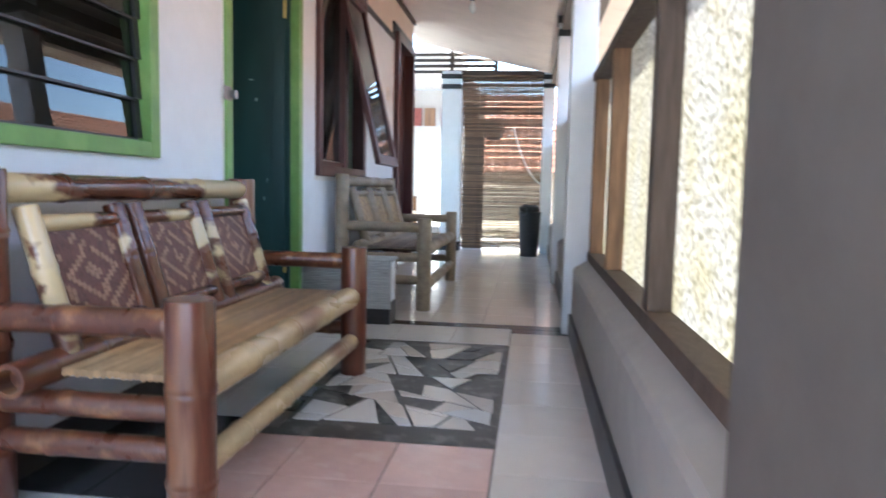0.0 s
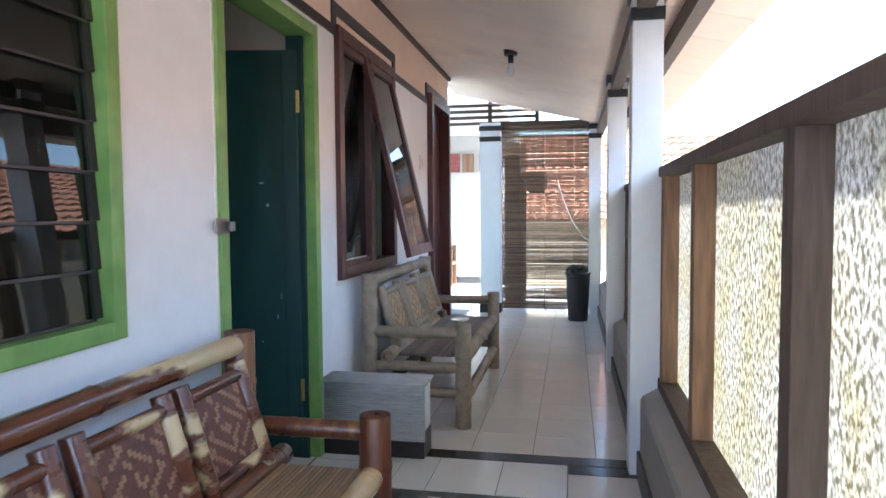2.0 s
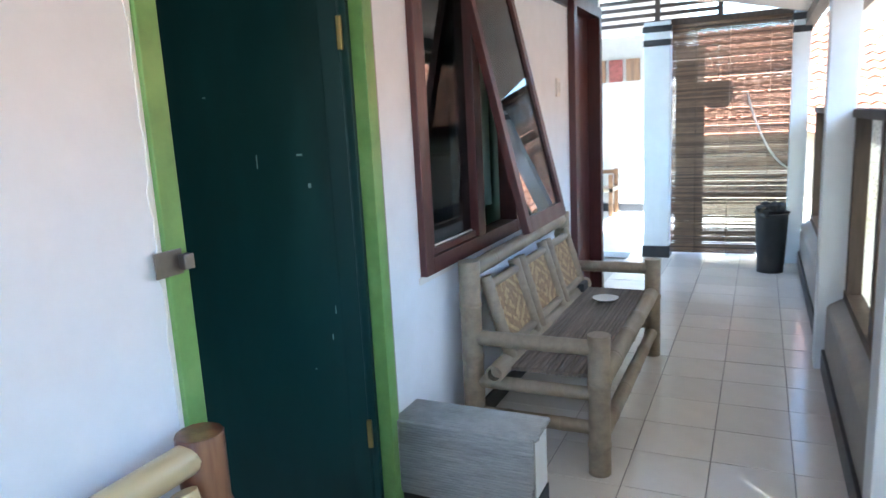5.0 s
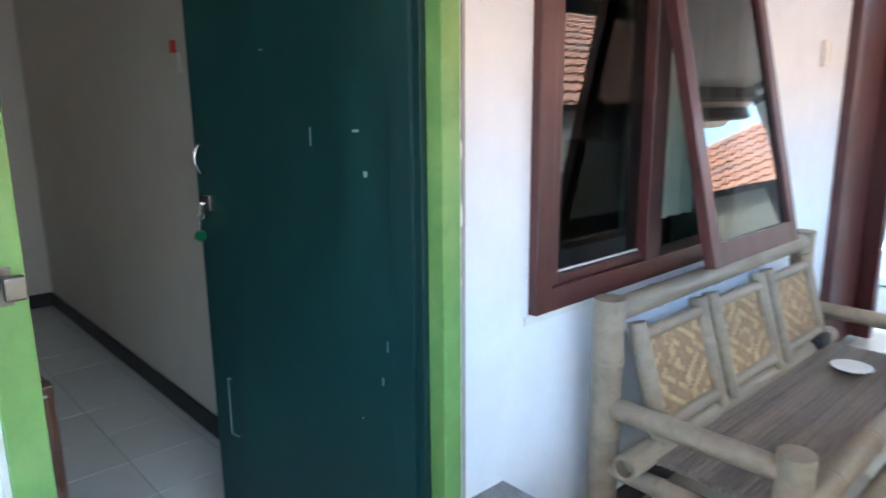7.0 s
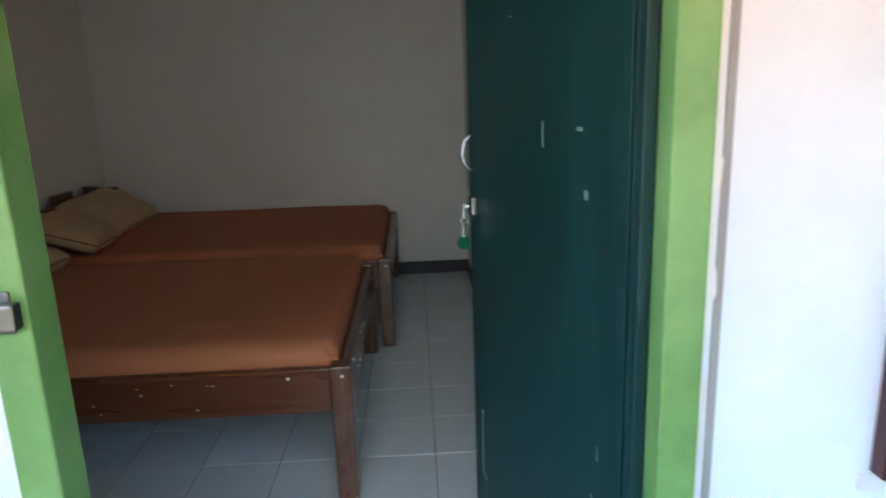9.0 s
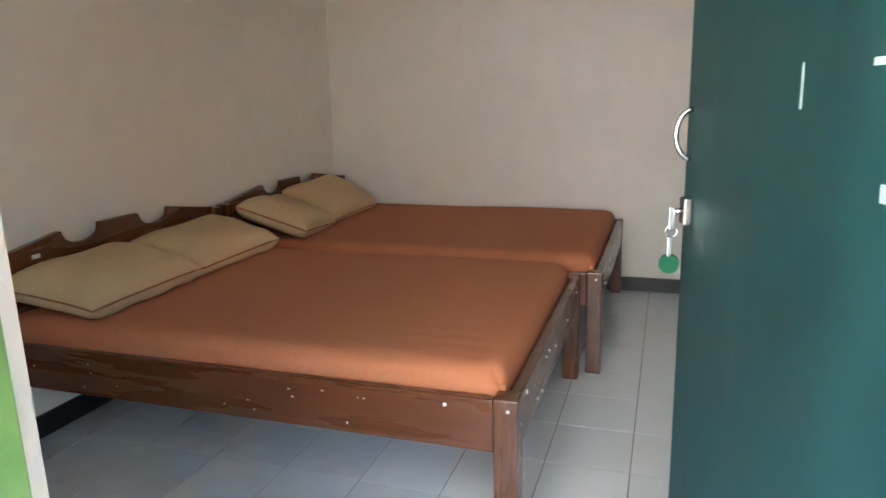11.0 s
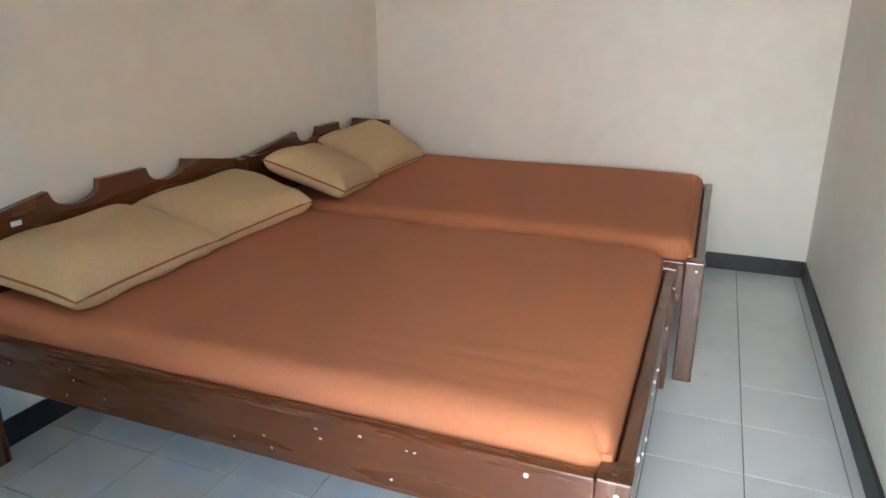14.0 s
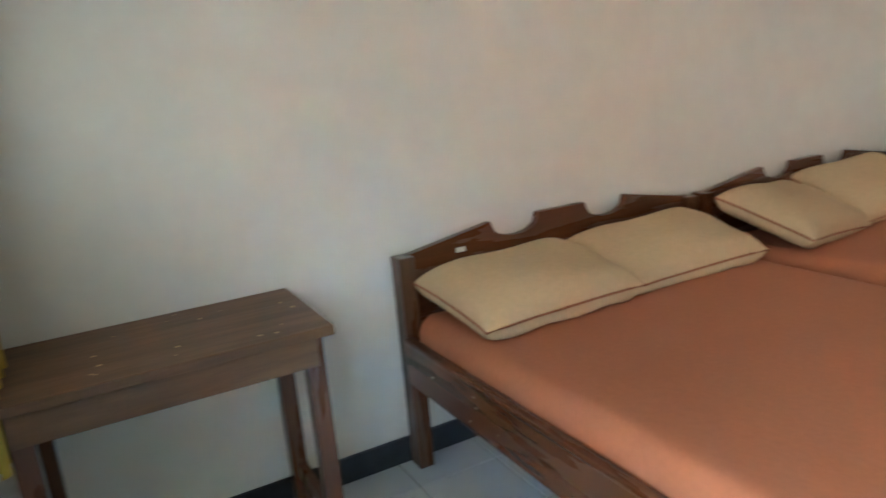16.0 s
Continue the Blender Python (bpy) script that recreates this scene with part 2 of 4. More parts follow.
def sweep(bm, pts, r, seg=10):
    """A round bar along a bent line."""
    pts = [Vector(p) for p in pts]
    loops = []
    for i, p in enumerate(pts):
        d = (pts[min(i + 1, len(pts) - 1)] - pts[max(i - 1, 0)]).normalized()
        side = d.cross(Vector((1, 0.02, 0.01))).normalized()
        up = d.cross(side)
        loops.append([bm.verts.new(p + side * math.cos(2 * math.pi * k / seg) * r + up * math.sin(2 * math.pi * k / seg) * r) for k in range(seg)])
    for p, q in zip(loops, loops[1:]):
        for k in range(seg):
            bm.faces.new((p[k], p[(k + 1) % seg], q[(k + 1) % seg], q[k])).smooth = True
    bm.faces.new(loops[0][::-1])
    bm.faces.new(loops[-1])
    return bm

def bamboo(a, b, r, every=0.28, off=0.1, hollow=False):
    """A culm with swollen nodes and thin scars."""
    L = (Vector(b) - Vector(a)).length
    rows = [(0, r * .97), (0.004 / L, r)]
    p = off
    while p < L - 0.03:
        k = 1 + rng.uniform(-.03, .03)
        rows += [((p - .014) / L, r * k), ((p - .003) / L, r * 1.07), (p / L, r * .985), ((p + .004) / L, r * 1.08), ((p + .018) / L, r * k)]
        p += every * rng.uniform(.85, 1.15)
    rows += [(1 - 0.004 / L, r), (1, r * .97)]
    return tube(bmesh.new(), a, b, r, rings=rows, hollow=hollow)

def mesh_of(name, bm, material):
    me = bpy.data.meshes.new(name)
    bmesh.ops.recalc_face_normals(bm, faces=bm.faces)
    bm.to_mesh(me)
    bm.free()
    for m in (material if isinstance(material, (list, tuple)) else [material]):
        me.materials.append(m)
    return me

def part(name, bm, material, parent=None, label="", origin=None):
    ob = new(name, mesh_of(name, bm, material))
    if parent:
        ob.parent = parent
    if label:
        tagged(ob, label)
    return ob

def solid(name, material, *dims, parent=None, label="", bevel=0.0):
    return part(name, box(bmesh.new(), *dims, bevel=bevel), material, parent, label)

def thing(name, label, category, group="", at=(0, 0, 0), rz=0):
    e = new(name)
    e.matrix_world = pose(*at, 0, 0, rz)
    return tagged(e, label, category, group)

def structure(name, material, *dims, label="", bevel=0.0):
    return tagged(solid(name, material, *dims, bevel=bevel), label, kind="structure")

# ---------------------------------------------------------------- setting: walls
W = -1.25          # corridor face of the house wall
WI = -1.37         # room face
def wall_run(name, mats, spans, label):
    """Blocks of one wall joined in one mesh, butted end to end."""
    bm = bmesh.new()
    for d in spans:
        box(bm, *d)
    return tagged(part(name, bm, mats), label, kind="structure")

DY0, DY1, DZ = 2.503, 3.50, 2.19      # door opening, frame included
A0, A1, AZ0, AZ1 = 1.15, 1.955, 0.895, 2.12   # louvred window
B0, B1, BZ0, BZ1 = 3.785, 4.99, 0.875, 2.28   # maroon window
E0, E1, EZ = 6.20, 7.10, 2.32        # far door
XM = -1.31
def front(x0, x1, zt):
    return [(x0, x1, -1.6, A0, 0, zt), (x0, x1, A0, A1, 0, AZ0), (x0, x1, A0, A1, AZ1, zt), (x0, x1, A1, DY0, 0, zt),
            (x0, x1, DY0, DY1, DZ, zt), (x0, x1, DY1, B0, 0, zt), (x0, x1, B0, B1, 0, BZ0), (x0, x1, B0, B1, BZ1, zt),
            (x0, x1, B1, E0, 0, zt), (x0, x1, E0, E1, EZ, zt), (x0, x1, E1, 7.25, 0, zt)]
low = [d for d in front(XM, W, 2.27) if d[4] < 2.2]
wall_run("wall_corridor", M_WALL, [(a, b, c, d, e, min(f, 2.27)) for a, b, c, d, e, f in low], "pale blue-white plastered corridor wall")
wall_run("wall_corridor_upper", M_PEACH, [(XM, W, -1.6, B0, 2.27, 3.0), (XM, W, B0, B1, BZ1, 3.0), (XM, W, B1, E0, 2.27, 3.0), (XM, W, E0, E1, EZ, 3.0), (XM, W, E1, 7.25, 2.27, 3.0)], "peach painted upper corridor wall")
wall_run("wall_bedroom_east", M_ROOM, [d for d in front(WI, XM, 3.0) if d[2] < 3.3], "cream painted bedroom wall")
wall_run("wall_second_room_east", M_GREENWALL, [(WI, XM, DY1, B0, 0, 3.0)] + [d for d in front(WI, XM, 3.0) if d[2] > 3.7], "pale green painted room wall")
RX, RY0, RY1, RZ = -5.66, 0.70, 3.50, 2.9
structure("wall_bedroom_south", M_ROOM, RX - .12, WI, RY0 - .12, RY0, 0, 3.0, label="cream painted bedroom wall behind the beds' heads")
structure("wall_bedroom_west", M_ROOM, RX - .12, RX, RY0, RY1, 0, 3.0, label="cream painted bedroom end wall")
structure("wall_bedroom_north", M_ROOM, RX - .12, WI, RY1, RY1 + .1, 0, 3.0, label="cream painted bedroom side wall")
structure("ceiling_bedroom", M_ROOM, RX, WI, RY0, RY1, RZ, RZ + .08, label="cream bedroom ceiling")
structure("wall_second_room_west", M_GREENWALL, -3.4, -3.3, RY1 + .1, 7.25, 0, 3.0, label="pale green wall of the neighbouring room")
structure("wall_second_room_north", M_GREENWALL, -3.3, WI, 7.13, 7.25, 0, 3.0, label="pale green wall of the neighbouring room")
structure("wall_second_room_south", M_GREENWALL, -3.3, WI, RY1 + .104, RY1 + .13, 0, 3.0, label="pale green wall of the neighbouring room")
structure("ceiling_second_room", M_GREENWALL, -3.3, WI, RY1 + .13, 7.13, 2.9, 2.98, label="pale green ceiling")
structure("floor_second_room", M_GROUT, -3.3, WI, RY1 + .13, 7.13, -.06, 0, label="grey floor of the neighbouring room")

# skirtings
sk = bmesh.new()
for d in ((RX, WI, RY0, RY0 + .014, 0, .10), (RX, RX + .014, RY0 + .014, RY1 - .014, 0, .10), (RX, WI, RY1 - .014, RY1, 0, .10),
          (WI - .014, WI, RY0 + .014, DY0, 0, .10)):
    box(sk, *d, bevel=.002)
tagged(part("baseboard_bedroom", sk, M_BLACK), "black painted bedroom skirting", kind="structure")
sk = bmesh.new()
for d in ((W, W + .012, -1.6, DY0, 0, .10), (W, W + .012, DY1, E0, 0, .10), (W, W + .012, E1, 7.25, 0, .10)):
    box(sk, *d, bevel=.002)
tagged(part("baseboard_corridor", sk, M_BLACK), "black painted corridor skirting", kind="structure")

# black painted band along the house wall, stepping up over window and door
bd = bmesh.new()
for d in ((-1.6, 3.74, 2.22, 2.27), (3.74, 3.80, 2.22, 2.40), (3.80, 4.99, 2.335, 2.40), (4.99, 5.05, 2.22, 2.40), (5.05, 6.12, 2.22, 2.27), (6.12, 6.18, 2.22, 2.40), (6.18, 7.14, 2.335, 2.40), (7.14, 7.25, 2.22, 2.27)):
    box(bd, W, W + .012, d[0], d[1], d[2], d[3])
tagged(part("trim_band", bd, M_BLACK), "black painted band on the corridor wall", kind="structure")

# parapet with posts
PX = 0.35
bm = bmesh.new()
prof = ((PX, -.05), (PX, .365), (PX + .012, .385), (.43, .425), (.56, .425), (.56, -.05))
ra_, rb_ = [bm.verts.new((x, -1.6, z)) for x, z in prof], [bm.verts.new((x, 8.5, z)) for x, z in prof]
for i in range(6):
    bm.faces.new((ra_[i], ra_[(i + 1) % 6], rb_[(i + 1) % 6], rb_[i]))
bm.faces.new(ra_)
bm.faces.new(rb_[::-1])
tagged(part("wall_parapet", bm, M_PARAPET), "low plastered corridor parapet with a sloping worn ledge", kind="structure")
sk = bmesh.new()
box(sk, PX - .016, PX, -1.6, 8.5, 0, .12, bevel=.003)
tagged(part("baseboard_parapet", sk, M_BLACK), "black skirting along the parapet", kind="structure")

def post(y, x0=.30, w=.14, d=.15, top=2.33):
    p = thing("corridor_post", "white painted square post with a black band", "post", "posts along the parapet", (x0, y, 0))
    part("shaft", box(bmesh.new(), 0, w, 0, d, 0, top, bevel=.006), M_WALL, p)
    part("band", box(bmesh.new(), -.006, w + .006, -.006, d + .006, 2.12, 2.18, bevel=.003), M_BLACK, p, "black painted band")
    part("capital", box(bmesh.new(), -.012, w + .012, -.012, d + .012, top - .10, top - .04, bevel=.003), M_BLACK, p, "dark bracket under the ceiling")
post(3.47)
post(5.58)
post(8.48, x0=.23)
post(8.55, x0=-1.09, w=.25, d=.2, top=2.35)
structure("wall_column_near", M_COLUMN, PX - .02, .60, -.6, .43, 0, 2.4, label="broad weathered column with its shade put into the dark colour", bevel=.006)
structure("pillar_base", M_BLACK, -1.1, -.83, 8.54, 8.76, 0, .12, label="black painted pillar base")

# corridor ceiling, sloping down to the parapet
def slab(name, mat_, x0, z0, x1, z1, y0, y1, th, label):
    bm = bmesh.new()
    v = [bm.verts.new(c) for c in ((x0, y0, z0), (x1, y0, z1), (x1, y1, z1), (x0, y1, z0), (x0, y0, z0 + th), (x1, y0, z1 + th), (x1, y1, z1 + th), (x0, y1, z0 + th))]
    for f in ((0, 1, 2, 3), (4, 7, 6, 5), (0, 4, 5, 1), (1, 5, 6, 2), (2, 6, 7, 3), (3, 7, 4, 0)):
        bm.faces.new([v[i] for i in f])
    return tagged(part(name, bm, mat_), label, kind="structure")
def cz(x):
    return 2.66 - (x - W) * 0.235
slab("ceiling", M_CEIL, W - .12, cz(W - .12), .46, cz(.46), 7.25, 8.45, .03, "peach painted corridor ceiling")
slab("ceiling_near", M_CEIL, W, cz(W), .46, cz(.46), -1.6, 7.25, .03, "peach painted sloping corridor ceiling")
slab("roof_own", M_ROOF, -6.2, cz(W) + 1.3, W, cz(W) + .12, -2, 7.25, .05, "tiled house roof")
slab("roof_corridor", M_ROOF, W, cz(W) + .12, .90, cz(.90) + .06, -2, 7.35, .04, "tiled corridor roof")
slab("roof_corridor_far", M_ROOF, W - .2, cz(W - .2) + .12, .90, cz(.90) + .06, 7.35, 8.6, .04, "tiled corridor roof")
bm = bmesh.new()
box(bm, W, W + .03, -1.6, 7.25, cz(W) - .04, cz(W) + .01)
tagged(part("trim_ceiling", bm, M_LUMBERD), "dark ceiling edge batten", kind="structure")
bm = bmesh.new()
box(bm, .32, .40, .56, 8.7, cz(.4) - .10, cz(.4) - .005)
tagged(part("beam_eave", bm, M_LUMBERD), "dark wooden eave beam", kind="structure")
bm = bmesh.new()
box(bm, .52, .585, -1.6, 8.7, cz(.58) - .15, cz(.58) - .055)
tagged(part("beam_outer", bm, M_LUMBERD), "dark outer eave beam", kind="structure")
ev = thing("eave", "peeling pinkish eave boards under the roof edge", "eave")
y = -1.6
while y < 8.5:
    b2 = bmesh.new()
    vs = [b2.verts.new((x, yy, cz(x) - .03 + dz)) for yy in (y, y + .43) for x in (.465, .87) for dz in (0, .018)]
    for f in ((0, 2, 6, 4), (1, 5, 7, 3), (0, 1, 3, 2), (4, 6, 7, 5), (0, 4, 5, 1), (2, 3, 7, 6)):
        b2.faces.new([vs[k] for k in f])
    part("board", b2, M_PEACH, ev)
    y += .436
# slatted transom over the far opening
lr = thing("slatted_transom", "dark wooden slats over the far opening", "slats")
for i in range(4):
    part("slat", box(bmesh.new(), -2.6, -.38, 8.66, 8.70, 2.34 + i * .075, 2.375 + i * .075), M_LUMBERD, lr)
for x in (-1.0, -.42):
    part("stud", box(bmesh.new(), x, x + .05, 8.64, 8.66, 2.3, 2.66), M_LUMBERD, lr)
bm = bmesh.new()
box(bm, -.86, .38, 8.60, 8.66, 2.26, 2.36)
tagged(part("beam_far", bm, M_LUMBERD), "dark wooden beam over the blind", kind="structure")

# far passage behind the pillar
structure("wall_far", M_WHITEW, -4.4, -.86, 11.95, 12.07, 0, 2.6, label="white far wall")
structure("wall_far_side", M_WHITEW, -4.52, -4.4, 7.25, 12.07, 0, 2.6, label="white side wall")
structure("baseboard_far", M_BLACK, -4.4, -.86, 11.93, 11.95, 0, .12, label="black skirting of the far wall")
structure("floor_far", M_TILEW, -4.4, -.30, 8.76, 11.95, -.06, 0, label="bright white floor of the far passage")
structure("ceiling_far_room", M_WHITEW, -4.4, -.9, 8.78, 12.07, 2.62, 2.7, label="white ceiling of the far passage")
structure("ground", M_GROUND, -60, 60, -60, 60, -.12, -.08, label="concrete ground")

# closing walls behind
structure("wall_behind", M_WHITEW, -6, 2.6, -5.6, -5.45, -.08, 1.9, label="plain garden wall closing the yard behind")

# ---------------------------------------------------------------- things of the corridor
def window_frame(name, y0, y1, z0, z1, w, d, material, label, x=W):
    e = thing(name, label, "window")
    tagged(e, kind="structure")
    xs = (x - .07, x + d)
    for nm, dd in (("jamb", (y0, y0 + w, z0, z1)), ("jamb", (y1 - w, y1, z0, z1)), ("head", (y0 + w, y1 - w, z1 - w, z1)), ("window_sill", (y0 + w, y1 - w, z0, z0 + w))):
        part(nm, box(bmesh.new(), *xs, *dd, bevel=.004), material, e)
    return e

w1 = window_frame("window_1", A0, A1, AZ0, AZ1, .054, .02, M_LIME, "lime green window frame with tilted glass louvres")
n = 8
hp = (AZ1 - AZ0 - .13) / n
for i in range(n):
    b = bmesh.new()
    box(b, -.0025, .0025, A0 + .075, A1 - .075, -hp * .53, hp * .53)
    p = part("pane", b, M_LOUVRE, w1)
    p.matrix_world = pose(W - .035, 0, AZ0 + .065 + hp * (i + .5), 0, -5, 0)
    p.visible_shadow = False
    p = part("pane_edge", box(bmesh.new(), -.005, .005, A0 + .075, A1 - .075, -hp * .53 - .004, -hp * .53 + .004), M_DARKP, w1)
    p.matrix_world = pose(W - .033, 0, AZ0 + .065 + hp * (i + .5), 0, -5, 0)
    for yy in (A0 + .066, A1 - .078):
        b = bmesh.new()
        box(b, -.006, .008, yy - .008, yy + .022, -hp * .5, hp * .5)
        c = part("louvre_clip", b, M_DARKP, w1)
        c.matrix_world = pose(W - .03, 0, AZ0 + .065 + hp * (i + .5), 0, -5, 0)

# green door frame and leaf
df = thing("door_1", "lime green door frame with a dark green leaf standing open", "door")
tagged(df, kind="structure")
part("jamb", box(bmesh.new(), W - .055, W + .018, DY0, DY0 + .06, 0, DZ, bevel=.004), M_LIME, df)
part("jamb", box(bmesh.new(), WI - .005, W + .018, DY1 - .06, DY1, 0, DZ, bevel=.004), M_LIME, df)
part("head", box(bmesh.new(), WI - .005, W + .018, DY0 + .06, DY1 - .06, DZ - .06, DZ, bevel=.004), M_LIME, df)
# Dark door paint on the rebate puts the recess's shade into its colour.
part("rebate", box(bmesh.new(), WI - .002, W - .035, DY1 - .082, DY1 - .061, 0, DZ - .061, bevel=.003), M_DOOR, df)
# ragged white brush line and grey undercoat line beside the frame
for a, sg, zt in ((DY0 - .001, -1, DZ + .01), (DY1 + .001, 1, DZ + .01)):
    bm = bmesh.new()
    rag = random.Random(3)
    pv = None
    for i in range(70):
        z = zt * i / 69
        w_ = .006 + .006 * rag.random() + (.008 if rag.random() < .08 else 0)
        v = [bm.verts.new((W + dx, a + sg * dy, z)) for dx, dy in ((0, 0), (.004, 0), (.004, w_), (0, w_))]
        if pv:
            for k in range(4):
                bm.faces.new((pv[k], pv[(k + 1) % 4], v[(k + 1) % 4], v[k]))
        pv = v
    part("paint_edge", bm, M_CHINA, df, "ragged white paint line")
part("undercoat_line", box(bmesh.new(), W, W + .003, DY1 + .018, DY1 + .030, 0, DZ + .02), M_PARAPET, df, "grey undercoat line")
hx, hy, ang = -1.315, 3.434, 11.0
leaf = new("door_leaf", mesh_of("door_leaf", box(bmesh.new(), -.90, 0, -.018, .018, .015, 2.06, bevel=.003), M_DOOR))
leaf.parent = df
leaf.matrix_world = pose(hx, hy, 0, 0, 0, ang)
tagged(leaf, "dark green painted door leaf with scuffs")
def on_leaf(name, bm, material, label=""):
    o = part(name, bm, material, leaf, label)
    return o
on_leaf("edge_strip", box(bmesh.new(), -.075, -.004, -.024, -.018, .02, 2.05, bevel=.002), M_DOOR)
for zz in (.3, 1.75):
    on_leaf("hinge", box(bmesh.new(), -.008, .010, -.032, -.018, zz, zz + .11, bevel=.003), M_BRASS, "brass hinge")
for sx, sz, sw, sh in ((-.36, 1.36, .004, .05), (-.165, 1.285, .012, .016), (-.2, 1.40, .022, .007), (-.12, .72, .004, .022), (-.1, .82, .003, .03), (-.55, 1.62, .012, .004), (-.822, .365, .004, .205), (-.822, .363, .045, .004), (-.822, .566, .02, .004), (-.2, .6, .005, .005)):
    on_leaf("scuff", box(bmesh.new(), sx, sx + sw, -.0188, -.018, sz, sz + sh), M_SCUFF, "pale scuff mark")
# pull handle, lock and keys by the free edge
b = bmesh.new()
arc = [(-.862, -.018 - .028 * math.sin(math.pi * i / 16), 1.305 + .045 * math.cos(math.pi * i / 16)) for i in range(17)]
sweep(b, arc, .005)
on_leaf("handle", b, M_CHROME, "chrome pull handle")
on_leaf("lock", box(bmesh.new(), -.862, -.822, -.034, -.018, 1.14, 1.19, bevel=.004), M_METAL, "dull steel rim lock")
b = bmesh.new()
tube(b, (-.84, -.03, 1.165), (-.84, -.048, 1.165), .006, seg=10)
box(b, -.843, -.838, -.056, -.046, 1.13, 1.172, bevel=.001)
sweep(b, [(-.846, -.05 + .011 * math.sin(k), 1.125 + .011 * math.cos(k)) for k in [i * math.pi / 6 for i in range(13)]], .0015, seg=6)
box(b, -.856, -.852, -.054, -.046, 1.075, 1.118, bevel=.001)
on_leaf("key_bunch", b, M_CHROME, "bunch of keys")
b = bmesh.new()
tube(b, (-.862, -.048, 1.06), (-.854, -.05, 1.06), .019, seg=24)
on_leaf("key_tag", b, M_TAG, "round green key tag")
# hasp on the frame
hs = thing("hasp", "worn steel hasp on the green door frame", "hasp")
part("plate", box(bmesh.new(), W + .018, W + .023, DY0 - .04, DY0 + .04, 1.175, 1.235, bevel=.002), M_METAL, hs)
part("staple", box(bmesh.new(), W + .023, W + .045, DY0 + .025, DY0 + .055, 1.185, 1.222, bevel=.004), M_METAL, hs)

# maroon window: one closed sash, one hung open
w2 = window_frame("window_2", B0, B1, BZ0, BZ1, .07, .03, M_MAROON, "maroon wooden window with one sash tilted open")
MY = 4.405
part("mullion", box(bmesh.new(), W - .07, W + .03, MY - .045, MY + .045, BZ0 + .07, BZ1 - .07, bevel=.004), M_MAROON, w2)
part("paint_edge", box(bmesh.new(), W, W + .006, B0 - .02, B1 + .02, BZ0 - .03, BZ0 - .002), M_WHITEP, w2)
def sash(y0, y1, zt, h, ang_):
    s = new("sash", None)
    s.parent = w2
    bm = bmesh.new()
    f = .055
    for dd in ((y0, y0 + f, -h, 0), (y1 - f, y1, -h, 0), (y0 + f, y1 - f, -f, 0), (y0 + f, y1 - f, -h, -h + f * 1.3)):
        box(bm, -.018, .018, *dd, bevel=.003)
    s_frame = part("sash_frame", bm, M_MAROON, s)
    g = part("pane", box(bmesh.new(), -.003, .003, y0 + f, y1 - f, -h + f * 1.3, -f), M_PANE2, s)
    g.visible_shadow = False
    s.matrix_world = pose(W + .005, 0, zt, 0, ang_, 0)
    return s
fp = part("pane", box(bmesh.new(), W - .018, W - .012, B0 + .115, MY - .045, BZ0 + .10, BZ1 - .11), M_PANE2, w2)
fp.visible_shadow = False
for nm, dd in (("stile", (B0 + .071, B0 + .115, BZ0 + .071, BZ1 - .071)), ("bottom_rail", (B0 + .115, MY - .046, BZ0 + .071, BZ0 + .10)), ("top_rail", (B0 + .115, MY - .046, BZ1 - .11, BZ1 - .071))):
    part(nm, box(bmesh.new(), W - .045, W + .016, *dd, bevel=.004), M_MAROON, w2)
part("putty_line", box(bmesh.new(), W - .011, W - .004, B0 + .116, MY - .047, BZ0 + .1005, BZ0 + .106), M_WHITEP, w2, "thin pale putty line")
sash(4.285, B1 - .06, BZ1 - .075, BZ1 - BZ0 - .14, -13)
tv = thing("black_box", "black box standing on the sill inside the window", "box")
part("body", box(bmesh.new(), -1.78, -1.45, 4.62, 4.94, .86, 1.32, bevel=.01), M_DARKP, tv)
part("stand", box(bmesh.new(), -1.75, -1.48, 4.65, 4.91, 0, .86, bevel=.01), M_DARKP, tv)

# Sheet added close behind the gap as the bright inner surface there.
gc = thing("green_inner_sheet", "pale green sheet added as the inner surface behind the open window", "cloth")
bm = bmesh.new()
cols = []
for i in range(31):
    yy = 4.46 + .52 * i / 30
    cols.append([bm.verts.new((-1.398 + .010 * math.sin(i * 1.1) + dx, yy, zz)) for dx in (0, -.005) for zz in (1.02, 2.4)])
for p, q in zip(cols, cols[1:]):
    for f in ((p[0], p[1], q[1], q[0]), (p[2], q[2], q[3], p[3]), (p[1], p[3], q[3], q[1]), (p[0], q[0], q[2], p[2])):
        bm.faces.new(f).smooth = True
part("cloth", bm, M_GREENWALL, gc)
part("rail", tube(bmesh.new(), (-1.40, 4.42, 2.41), (-1.40, 5.05, 2.41), .01, seg=8), M_METAL, gc)

# far door casing
d2 = thing("door_2", "maroon door casing of the far room", "door")
tagged(d2, kind="structure")
part("jamb", box(bmesh.new(), WI, W + .05, E0, E0 + .08, 0, EZ, bevel=.004), M_MAROON, d2)
part("jamb", box(bmesh.new(), WI, W + .05, E1 - .08, E1, 0, EZ, bevel=.004), M_MAROON, d2)
part("head", box(bmesh.new(), WI, W + .05, E0 + .08, E1 - .08, EZ - .08, EZ, bevel=.004), M_MAROON, d2)
part("door_leaf", box(bmesh.new(), WI + .03, WI + .07, E0 + .085, E1 - .085, .01, EZ - .085, bevel=.003), M_MAROON, d2)
sw = thing("light_switch", "small cream switch on the corridor wall", "switch")
part("plate", box(bmesh.new(), W, W + .012, 5.86, 5.94, 1.62, 1.74, bevel=.004), M_WHITEP, sw)
